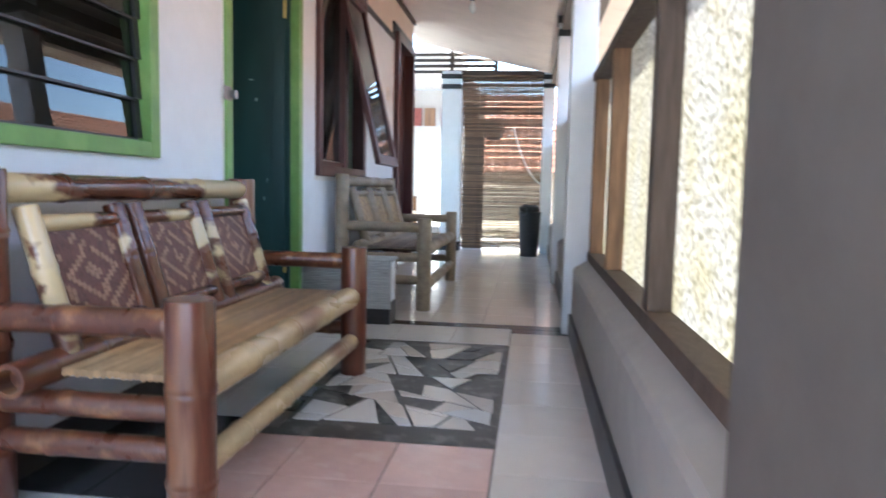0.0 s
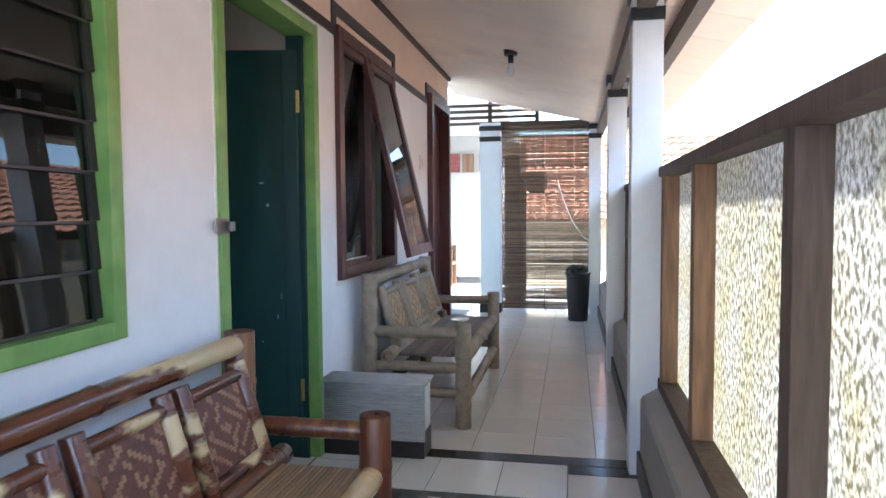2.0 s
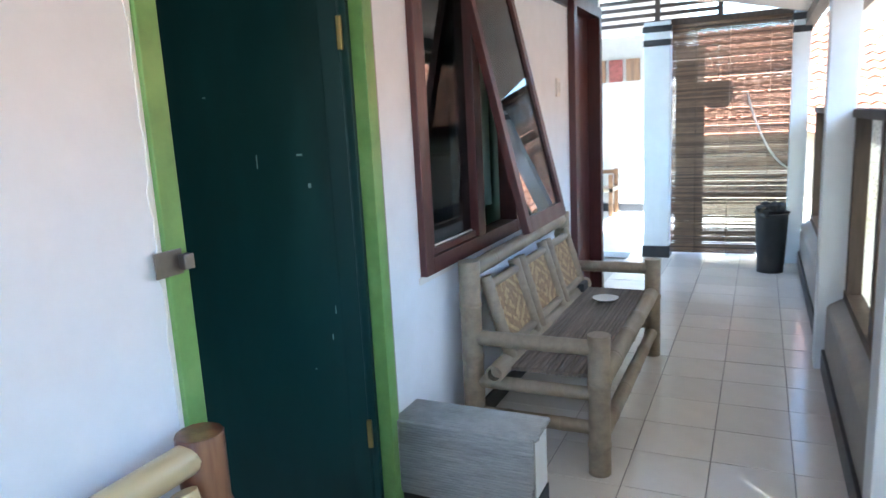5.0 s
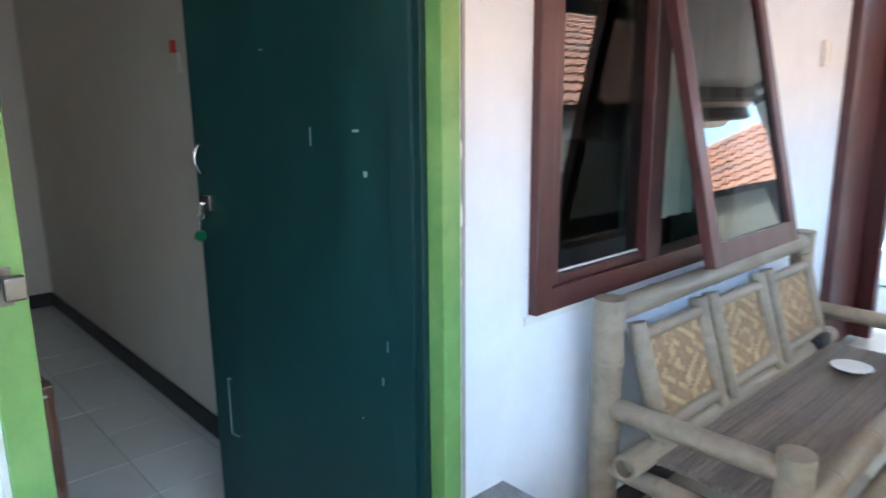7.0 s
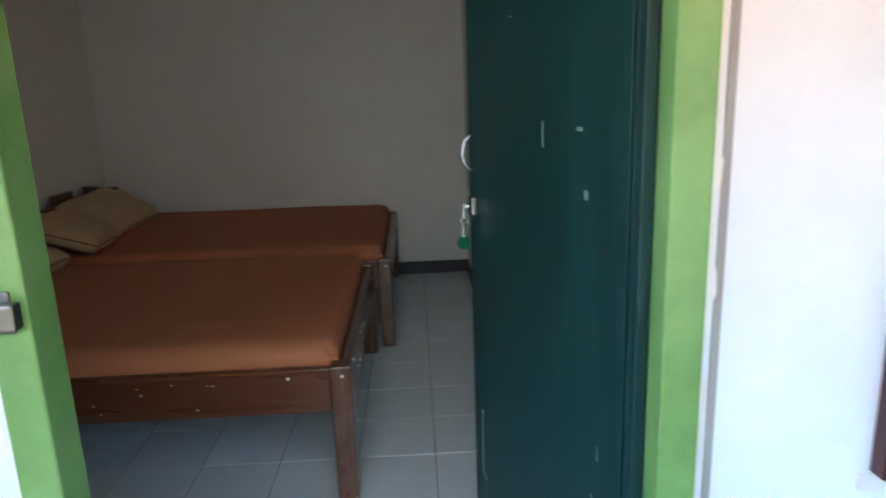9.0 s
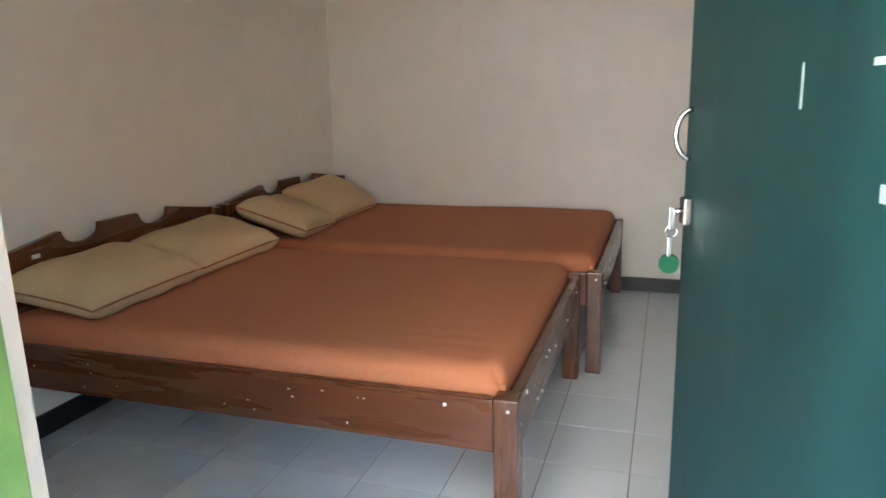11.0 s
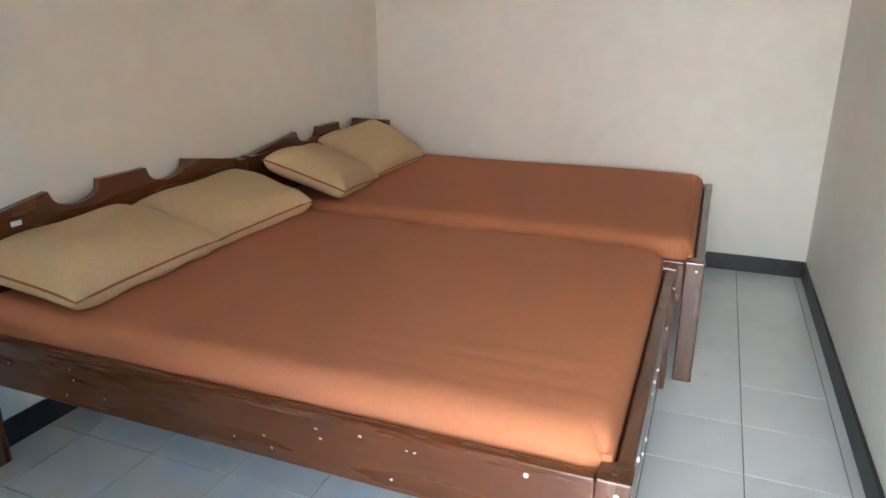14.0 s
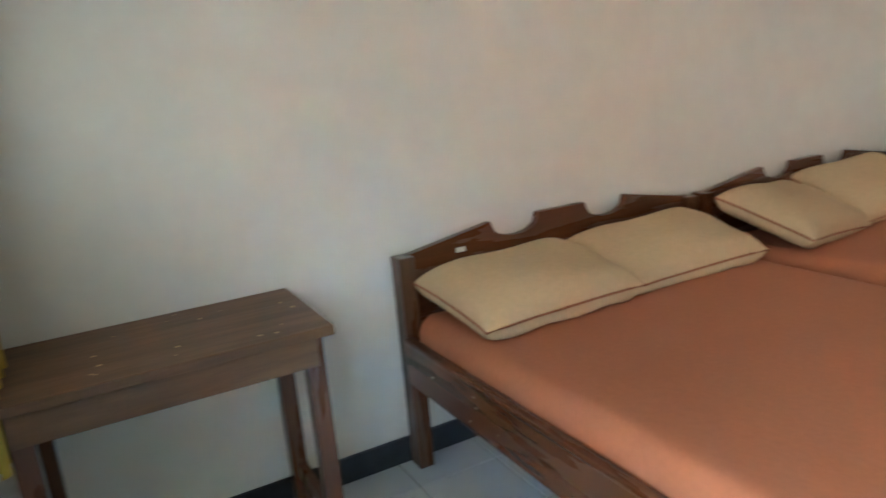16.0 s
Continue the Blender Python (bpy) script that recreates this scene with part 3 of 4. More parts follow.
part("rocker", box(bmesh.new(), W + .012, W + .018, 5.88, 5.92, 1.65, 1.71, bevel=.003), M_CHINA, sw)

# bulb
bl = thing("ceiling_bulb", "bare bulb in a dark ceiling socket", "lamp", at=(-.43, 5.42, cz(-.43)))
part("rose", tube(bmesh.new(), (0, 0, -.03), (0, 0, .012), .05, .055, seg=18), M_DARKP, bl)
part("socket", tube(bmesh.new(), (0, 0, -.09), (0, 0, -.03), .02, .022), M_DARKP, bl)
b = bmesh.new()
tube(b, (0, 0, -.19), (0, 0, -.09), .01, rings=[(0, .006), (.1, .018), (.35, .029), (.6, .026), (.85, .016), (1, .014)])
part("bulb", b, M_CHINA, bl, "white glass bulb")

# ---------------------------------------------------------------- bamboo benches
def bench(y0, y1, xf, xb, zb, zf, mc, mu, mp, mf, mseat, mweave, mdash, label, seatz=.40, R=.048):
    e = thing("bamboo_bench", label, "bench", at=(0, 0, 0))
    for yy in (y0, y1):
        part("leg", bamboo((xf, yy, 0), (xf, yy, zf), R, .24, .13), mu, e)
        part("leg", bamboo((xb, yy, 0), (xb, yy, zb), R, .26, .17), mu, e)
        part("armrest", bamboo((xb, yy, zf - .06), (xf, yy, zf - .06), .034, .3, .2), mc, e)
        part("side_rail", bamboo((xb, yy, seatz - .05), (xf, yy, seatz - .05), .03, .3, .2), mc, e)
        part("side_rail", bamboo((xb, yy, .2), (xf, yy, .2), .03, .28, .16), mc, e)
    part("front_rail", bamboo((xf - .005, y0, seatz - .005), (xf - .005, y1, seatz - .005), .043, .34, .3), mf, e)
    part("front_rail", bamboo((xf, y0, .15), (xf, y1, .15), .033, .3, .26), mf, e)
    part("top_rail", bamboo((xb, y0 + .01, zb - .045), (xb, y1 - .01, zb - .045), .038, .36, .25), mp, e)
    xr = xb + .13
    part("back_rail", bamboo((xr, y0 - .09, seatz + .02), (xr, y1 + .07, seatz + .02), .04, .4, .3, hollow=True), mc, e)
    n_ = 18
    for i in range(n_):
        x = xr + .045 + (xf - .05 - xr - .045) * i / (n_ - 1)
        part("seat_slat", tube(bmesh.new(), (x, y0 + .03, seatz + .012 + rng.uniform(-.002, .002)), (x, y1 - .03, seatz + .012), .0105, seg=8), mseat, e)
    for yy in (y0 + .3, (y0 + y1) / 2, y1 - .3):
        part("seat_batten", tube(bmesh.new(), (xb + .05, yy, seatz - .02), (xf - .02, yy, seatz - .02), .02, seg=10), mc, e)
    # three backrest panels
    wdt = (y1 - y0 - .10) / 3
    zlo, zhi = seatz + .05, zb - .09
    xlo, xhi = xr + .015, xb + .035
    for k in range(3):
        a = y0 + .05 + k * wdt + .045
        c = a + wdt - .09
        p = new("backrest_panel", None)
        p.parent = e
        for yy in (a, c):
            part("stile", bamboo((xlo, yy, zlo - .01), (xhi, yy, zhi), .03, .3, .21), mp, p)
        def on(u, v):
            return Vector((xlo + (xhi - xlo) * v, a + (c - a) * u, zlo + (zhi - zlo) * v))
        part("cross_rail", bamboo(on(0, .88), on(1, .88), .022, .3, .5), mp, p)
        part("cross_rail", bamboo(on(0, .10), on(1, .10), .022, .3, .5), mp, p)
        bm = bmesh.new()
        nn = Vector((zhi - zlo, 0, -(xhi - xlo))).normalized() * .006
        q = [on(.02, .1), on(.98, .1), on(.98, .88), on(.02, .88)]
        fr = [bm.verts.new(v) for v in q]
        bk = [bm.verts.new(v - nn) for v in q]
        bm.faces.new(fr)
        bm.faces.new(bk[::-1])
        for i in range(4):
            j = (i + 1) % 4
            bm.faces.new((fr[j], fr[i], bk[i], bk[j]))
        part("woven_panel", bm, mweave, p, "woven bamboo mat")
        bm = bmesh.new()
        nu, nv = 20, 24
        for i in range(nu):
            for j in range(nv):
                dd = int(abs(i - nu / 2 + .5) + abs(j - nv / 2 + .5) * .8)
                if dd % 5 > 1 or (i + j) % 2 or rng.random() < .15:
                    continue
                u0, v0 = .06 + .88 * i / nu, .15 + .68 * j / nv
                du, dv = .88 / nu * .92, .68 / nv * 1.75
                lift = nn * rng.uniform(.15, .35)
                vs = [bm.verts.new(on(uu, vv) + lift) for uu, vv in ((u0, v0), (u0 + du, v0), (u0 + du, v0 + dv), (u0, v0 + dv))]
                bm.faces.new(vs)
                for s0, s1 in ((0, 1), (1, 2), (2, 3), (3, 0)):
                    lowa, lowb = bm.verts.new(vs[s0].co - lift), bm.verts.new(vs[s1].co - lift)
                    bm.faces.new((vs[s1], vs[s0], lowa, lowb))
        o = part("weave_pattern", bm, mdash, p, "pale weave pattern")
        tagged(o, kind="stuff")
    return e

bench(1.04, 2.45, -.64, -1.145, .83, .55, M_BAMR, M_BAMRV, M_BAMP, M_BAMF, M_BAMSEAT, M_WEAVE, M_WEAVEL, "red-brown varnished bamboo bench with woven back panels", seatz=.345, R=.055)
bench(4.04, 5.57, -.585, -1.145, .895, .61, M_BAMG, M_BAMG, M_BAMG, M_BAMG, M_BAMSEATG, M_WEAVEG, M_WEAVEGL, "weathered grey bamboo bench with woven back panels")

# saucer on the grey bench
sc = thing("saucer", "white china saucer on the grey bamboo bench", "saucer", at=(-.80, 5.22, .426))
part("dish", tube(bmesh.new(), (0, 0, 0), (0, 0, .02), .05, rings=[(0, .04), (.3, .05), (1, .075)], seg=28), M_CHINA, sc)
ph = thing("small_black_box", "small black box on the bench end", "box", at=(-1.0, 5.42, .43))
part("body", box(bmesh.new(), -.04, .04, -.06, .06, 0, .05, bevel=.006), M_DARKP, ph)

# low stub with weathered board in front of the wall
st = thing("low_stub", "low stub wall with a ribbed grey weathered board over it", "stub wall")
part("base", box(bmesh.new(), W, -.70, 3.50, 3.68, 0, .13, bevel=.004), M_BLACK, st, "black painted base")
part("body", box(bmesh.new(), W, -.704, 3.504, 3.676, .13, .372, bevel=.004), M_WALL, st)
part("board", box(bmesh.new(), W, -.695, 3.482, 3.504, .10, .387), M_RIBBED, st, "grey weathered board")
part("board", box(bmesh.new(), W, -.692, 3.504, 3.69, .373, .384), M_RIBBED, st, "grey weathered board")
for i in range(29):
    z = .105 + i * .0098
    part("rib", tube(bmesh.new(), (W + .03, 3.476 + .0003 * i, z), (-.695 + rng.uniform(-.010, .006), 3.476 + .0003 * i, z + rng.uniform(-.002, .002)), .0068, seg=6), M_RIBBED, st)
for i in range(14):
    yy = 3.505 + i * .0135
    part("rib", tube(bmesh.new(), (W, yy, .384), (-.692 + rng.uniform(-.010, .008), yy, .384 + rng.uniform(-.002, .002)), .008, seg=6), M_RIBBED, st)

# lumber frames on the parapet
def frame_run(y0, y1, ups):
    e = thing("lumber_frame", "rough lumber frame standing on the parapet", "frame", "lumber frames")
    part("bottom_rail", box(bmesh.new(), .425, .505, y0, y1, .425, .475, bevel=.004), M_LUMBERD, e)
    part("top_rail", box(bmesh.new(),   .42, .505, y0, y1, 1.405, 1.45, bevel=.005), M_LUMBERD, e)
    for yy, m in ups:
        part("upright", box(bmesh.new(), .43, .50, yy, yy + .07, .475, 1.405, bevel=.004), m, e)
frame_run(.43, 3.46, ((.47, M_LUMBERD), (1.56, M_LUMBERD), (2.58, M_LUMBER), (3.36, M_LUMBER)))
frame_run(3.63, 5.57, ((3.66, M_LUMBERD), (4.6, M_LUMBERD), (5.48, M_LUMBERD)))
frame_run(5.74, 8.46, ((5.78, M_LUMBERD), (6.9, M_LUMBERD), (8.38, M_LUMBERD)))

pn = bpy.data.materials.new("translucent_sheet")
pn.use_nodes = True
nt = pn.node_tree
nt.nodes.remove(nt.nodes["Principled BSDF"])
co = nt.nodes.new("ShaderNodeTexCoord")
mp = nt.nodes.new("ShaderNodeMapping")
mp.inputs["Scale"].default_value = (1, 1.2, 0.9)
mp.inputs["Rotation"].default_value = (0.5, 0, 0)
nt.links.new(co.outputs["Object"], mp.inputs[0])
na = nt.nodes.new("ShaderNodeTexNoise")
na.inputs["Scale"].default_value = 55
na.inputs["Detail"].default_value = 4
nb = nt.nodes.new("ShaderNodeTexNoise")
nb.inputs["Scale"].default_value = 3.5
for q in (na, nb):
    nt.links.new(mp.outputs[0], q.inputs["Vector"])
ra = nt.nodes.new("ShaderNodeValToRGB")
ra.color_ramp.elements[0].position, ra.color_ramp.elements[1].position = 0.38, 0.60
ra.color_ramp.elements[0].color, ra.color_ramp.elements[1].color = (0.31, 0.295, 0.25, 1), (0.76, 0.75, 0.71, 1)
rb = nt.nodes.new("ShaderNodeValToRGB")
rb.color_ramp.elements[0].position, rb.color_ramp.elements[1].position = 0.4, 0.65
rb.color_ramp.elements[0].color, rb.color_ramp.elements[1].color = (1, 1, 1, 1), (0.95, 0.92, 0.80, 1)
nt.links.new(na.outputs["Fac"], ra.inputs[0])
nt.links.new(nb.outputs["Fac"], rb.inputs[0])
mx = nt.nodes.new("ShaderNodeMix")
mx.data_type, mx.blend_type = 'RGBA', 'MULTIPLY'
mx.inputs["Factor"].default_value = 1
nt.links.new(ra.outputs[0], mx.inputs["A"])
nt.links.new(rb.outputs[0], mx.inputs["B"])
tr = nt.nodes.new("ShaderNodeBsdfTranslucent")
di = nt.nodes.new("ShaderNodeBsdfDiffuse")
ms = nt.nodes.new("ShaderNodeMixShader")
ms.inputs[0].default_value = 0.35
nt.links.new(mx.outputs["Result"], tr.inputs[0])
nt.links.new(mx.outputs["Result"], di.inputs[0])
nt.links.new(tr.outputs[0], ms.inputs[1])
nt.links.new(di.outputs[0], ms.inputs[2])
nt.links.new(ms.outputs[0], nt.nodes["Material Output"].inputs[0])
for a, c in ((.43, 3.54), (3.545, 5.65), (5.655, 8.46)):
    sh_ = thing("translucent_sheet", "whitish blotched translucent sheet behind the lumber frame", "sheet", "sheets on the parapet frames")
    part("sheet", box(bmesh.new(), .508, .511, a, c, .427, 1.44), pn, sh_)

# black bin
bn = thing("waste_bin", "black plastic bin by the blind", "bin", at=(.10, 8.10, 0))
part("body", tube(bmesh.new(), (0, 0, 0), (0, 0, .55), .11, rings=[(0, .11), (.5, .125), (.96, .135), (.97, .145), (1, .145)], seg=24), M_BIN, bn)
b = bmesh.new()
for i in range(26):
    c = Vector((rng.uniform(-.1, .1), rng.uniform(-.1, .1), .53 + rng.random() * .08))
    r = bmesh.ops.create_icosphere(b, subdivisions=1, radius=rng.uniform(.03, .06))
    for v in r["verts"]:
        v.co = v.co * rng.uniform(.75, 1.1) + c
part("bag", b, M_BIN, bn, "crumpled black bin bag")

# bamboo blind
bd_ = thing("bamboo_blind", "hanging bamboo slat blind, half transparent with gaps", "blind")
z = .05
k = 0
while z < 2.28:
    h = rng.uniform(.010, .016)
    part("slat", box(bmesh.new(), -.83, .23, 8.62 + rng.uniform(-.004, .004), 8.628 + rng.uniform(0, .004), z, z + h), M_BLIND, bd_)
    z += h + (rng.uniform(.001, .003) if rng.random() < .86 else .007)
for x in (-.6, -.3, 0.05):
    part("binding_cord", tube(bmesh.new(), (x, 8.612, .04), (x, 8.612, 2.28), .003, seg=6), M_BLIND, bd_)
part("head_rail", tube(bmesh.new(), (-.84, 8.62, 2.29), (.24, 8.62, 2.29), .025, seg=10), M_BLIND, bd_)
cd = thing("pull_cord", "white cord hanging slack across the blind", "cord")
b = bmesh.new()
pts = [(-.14 + .42 * s + 0, 8.595, 1.62 - .75 * s ** .8 - .12 * math.sin(math.pi * s)) for s in [i / 12 for i in range(13)]]
sweep(b, pts, .009)
part("cord", b, M_CORD, cd)

# Panel added in place of the brown wall strip that shows through the blind.
bb = thing("brown_backing", "tall brown panel standing in for the wall behind the blind", "board", at=(-.69, 9.0, -.08))
part("board", box(bmesh.new(), -.14, .14, 0, .03, 0, 2.2, bevel=.004), M_LUMBERD, bb)
bk = thing("hanging_basket", "brown round basket hanging behind the blind", "basket", at=(-.42, 8.95, 1.62))
part("body", tube(bmesh.new(), (0, 0, -.13), (0, 0, .13), .1, rings=[(0, .08), (.2, .13), (.6, .15), (1, .13)], seg=20), M_LUMBERD, bk)
part("strap", tube(bmesh.new(), (0, 0, .13), (0, -.1, .72), .006, seg=6), M_CORD, bk)

# far passage things
fb = thing("far_bench", "small wooden bench by the far wall", "bench", at=(-2.25, 11.55, 0))
part("seat", box(bmesh.new(), -.45, .30, -.2, .25, .36, .42, bevel=.006), M_BAMG, fb)
part("back", box(bmesh.new(), -.45, .30, .22, .26, .60, .66, bevel=.006), M_TABLE, fb)
for x in (-.43, .24):
    part("leg", box(bmesh.new(), x, x + .06, -.2, -.14, 0, .62, bevel=.005), M_TABLE, fb)
    part("leg", box(bmesh.new(), x, x + .06, .2, .26, 0, .68, bevel=.005), M_TABLE, fb)
for i, x in enumerate((-2.35, -2.1, -1.85, -1.55)):
    cl = thing("hanging_cloth", "small patterned cloth hung on the far wall", "cloth", "cloths on the far wall", at=(x, 11.9, 1.95))
    b = bmesh.new()
    box(b, 0, .2, -.012, .03, 0, .32, bevel=.004)
    part("cloth", b, M_CLOTHA if i % 2 else M_LUMBER, cl)

# ---------------------------------------------------------------- bedroom things
def bed(x0, x1, y0, y1, label, mz=.60):
    e = thing("wooden_bed", label, "bed", "beds side by side")
    L, ZT, ZB = .075, .527, .355
    for x in (x0, x1 - L):
        part("leg", box(bmesh.new(), x, x + L, y1 - L, y1, 0, ZT, bevel=.006), M_BEDV, e)
        part("leg", box(bmesh.new(), x, x + L * .8, y0, y0 + L, 0, .81, bevel=.005), M_BEDV, e)
    for xa, xb_ in ((x1 - .036, x1 - .003), (x0 + .003, x0 + .036)):
        part("side_rail", box(bmesh.new(), xa, xb_, y0 + L, y1 - L - .001, ZB, ZT - .004, bevel=.005), M_BEDY, e)
    part("rail_ledge", box(bmesh.new(), x1 - .030, x1 - .0005, y0 + L, y1 - L - .001, ZT - .022, ZT - .003, bevel=.006), M_BEDY, e, "rounded top edge of the side rail")
    part("foot_rail", box(bmesh.new(), x0 + L, x1 - L, y1 - .042, y1 - .004, ZB, ZT - .004, bevel=.006), M_BED, e)
    part("slat_base", box(bmesh.new(), x0 + .037, x1 - .037, y0 + .06, y1 - .043, .38, .40), M_BED, e)
    # scalloped headboard: sloping shoulders, two round bites with sharp lips
    half, mid = (x1 - x0) / 2 - .03, (x0 + x1) / 2 - .012
    prof = []
    for i in range(161):
        x = x0 + .03 + (x1 - x0 - .06) * i / 160
        d = abs(x - mid)
        zt = .872 if d < .33 else .872 - .064 * (d - .33) / (half - .33)
        q = abs(d - .226)
        if q < .106:
            zt -= .018 + .05 * math.sqrt(max(1 - (q / .106) ** 2, 0))
        prof.append((x, zt))
    bm = bmesh.new()
    fa = [(bm.verts.new((x, y0 + .045, .40)), bm.verts.new((x, y0 + .045, zt)), bm.verts.new((x, y0 + .015, .40)), bm.verts.new((x, y0 + .015, zt))) for x, zt in prof]
    for p, q in zip(fa, fa[1:]):
        bm.faces.new((p[0], p[1], q[1], q[0]))
        bm.faces.new((p[2], q[2], q[3], p[3]))
        bm.faces.new((p[1], p[3], q[3], q[1]))
        bm.faces.new((p[0], q[0], q[2], p[2]))
    bm.faces.new((fa[0][0], fa[0][2], fa[0][3], fa[0][1]))
    bm.faces.new((fa[-1][0], fa[-1][1], fa[-1][3], fa[-1][2]))
    part("headboard", bm, M_BED, e, "scalloped wooden headboard")
    # mattress in its sheet: rounded rim, rounded plan corners, pulled folds near the foot
    bm = bmesh.new()
    xa, xb_, ya, yb = x0 + .042, x1 - .045, y0 + .06, y1 - .05
    LX, LY, R = xb_ - xa, yb - ya, .065
    def ease(n_):
        out = [0, .003, .008, .015, .024, .034]
        return out + [.05 + .90 * i / n_ for i in range(n_ + 1)] + [1 - v for v in reversed(out)]
    def fold(u, v):
        z_ = .004 * math.sin(u * 7 + v * 3) + .003 * math.sin(v * 11 - u * 4)
        k = min(1, max(0, v - .45) / .3)
        w_ = u + .07 * v + .008 * math.sin(v * 9)
        for c_, wd_, amp in ((.86, .014, .004), (.915, .010, .006), (.950, .008, .006), (.985, .010, .007), (1.015, .008, .005)):
            z_ += amp * k * math.exp(-((w_ - c_) / wd_) ** 2)
        return z_
    def top(u, v):
        ex, ey = min(u, 1 - u) * LX, min(v, 1 - v) * LY
        dz = 0
        for ed in (ex, ey):
            if ed < R:
                dz -= R - math.sqrt(max(R * R - (R - ed) ** 2, 0))
        return mz + max(dz, -R) * .9 + fold(u, v) * min(1, min(ex, ey) / .03)
    def plan(u, v):
        x, y_ = xa + LX * u, ya + LY * v
        cr = .07
        dx, dy = max(cr - min(u, 1 - u) * LX, 0), max(cr - min(v, 1 - v) * LY, 0)
        h_ = math.hypot(dx, dy)
        m_ = max(dx, dy)
        if h_ > 0 and dx > 0 and dy > 0:
            k_ = m_ / h_
            x += (dx - dx * k_) * (1 if u < .5 else -1)
            y_ += (dy - dy * k_) * (1 if v < .5 else -1)
        return x, y_
    us, vs_ = ease(46), ease(90)
    grid = [[bm.verts.new((*plan(u, v), top(u, v))) for v in vs_] for u in us]
    for i in range(len(us) - 1):
        for j in range(len(vs_) - 1):
            bm.faces.new((grid[i][j], grid[i + 1][j], grid[i + 1][j + 1], grid[i][j + 1])).smooth = True
    ring = [grid[i][0] for i in range(len(us))] + [grid[-1][j] for j in range(1, len(vs_))] + [grid[i][-1] for i in range(len(us) - 2, -1, -1)] + [grid[0][j] for j in range(len(vs_) - 2, 0, -1)]
    dn = [bm.verts.new((v.co.x, v.co.y, .402)) for v in ring]
    for i in range(len(ring)):
        j = (i + 1) % len(ring)
        bm.faces.new((ring[i], dn[i], dn[j], ring[j])).smooth = True
    part("mattress", bm, M_SHEET, e, "mattress in a rust orange sheet")
    tk = box(bmesh.new(), xb_ - .075, xb_ - .02, yb - .045, yb + .002, .50, mz - .055, bevel=.012)
    part("sheet_tuck", tk, M_SHEET, e, "tucked sheet corner")
    # filled screw holes and paint specks
    for yy in (y0 + 1.893, y1 - .03):
        part("screw_cap", tube(bmesh.new(), (x1 - .003, yy, ZT - .035), (x1 + .0005, yy, ZT - .035), .006, seg=10), M_WHITEP, e, "pale filled screw hole")
    for xx in (x0 + .04, x1 - .045):
        part("screw_cap", tube(bmesh.new(), (xx, y1 - .003, ZT - .09), (xx, y1 + .0006, ZT - .09), .005, seg=10), M_WHITEP, e, "pale filled screw hole")
    for q in range(14):
        yy, zz, w_ = rng.uniform(y0 + .2, y1 - .1), rng.uniform(ZB + .02, ZT - .03), rng.uniform(.003, .009)
        part("paint_speck", box(bmesh.new(), x1 - .0034, x1 - .0022, yy, yy + w_, zz, zz + rng.uniform(.003, .007)), M_WHITEP, e, "white paint speck")
    for q in range(10):
        xx, zz, w_ = rng.uniform(x0 + .02, x1 - .02), rng.uniform(.30 if q % 2 else ZB + .02, ZT - .02), rng.uniform(.003, .009)
        if zz < ZB + .01:
            xx = (x0 if q % 4 == 1 else x1 - L) + rng.uniform(.01, L - .02)
        part("paint_speck", box(bmesh.new(), xx, xx + w_, y1 - .0044 if L < xx - x0 < x1 - x0 - L else y1 - .0004, y1 + .0006, zz, zz + rng.uniform(.004, .012)), M_WHITEP, e, "white paint speck")
    return e

bed(-4.055, -2.575, .72, 2.835, "brown varnished wooden bed with rust orange sheet")
bed(-5.64, -4.08, .72, 2.935, "brown varnished wooden bed with rust orange sheet against the end wall")
lb = thing("paper_label", "small white paper label stuck on the headboard", "label")
part("paper", box(bmesh.new(), -2.870, -2.832, .765, .768, .783, .800), M_WHITEP, lb)

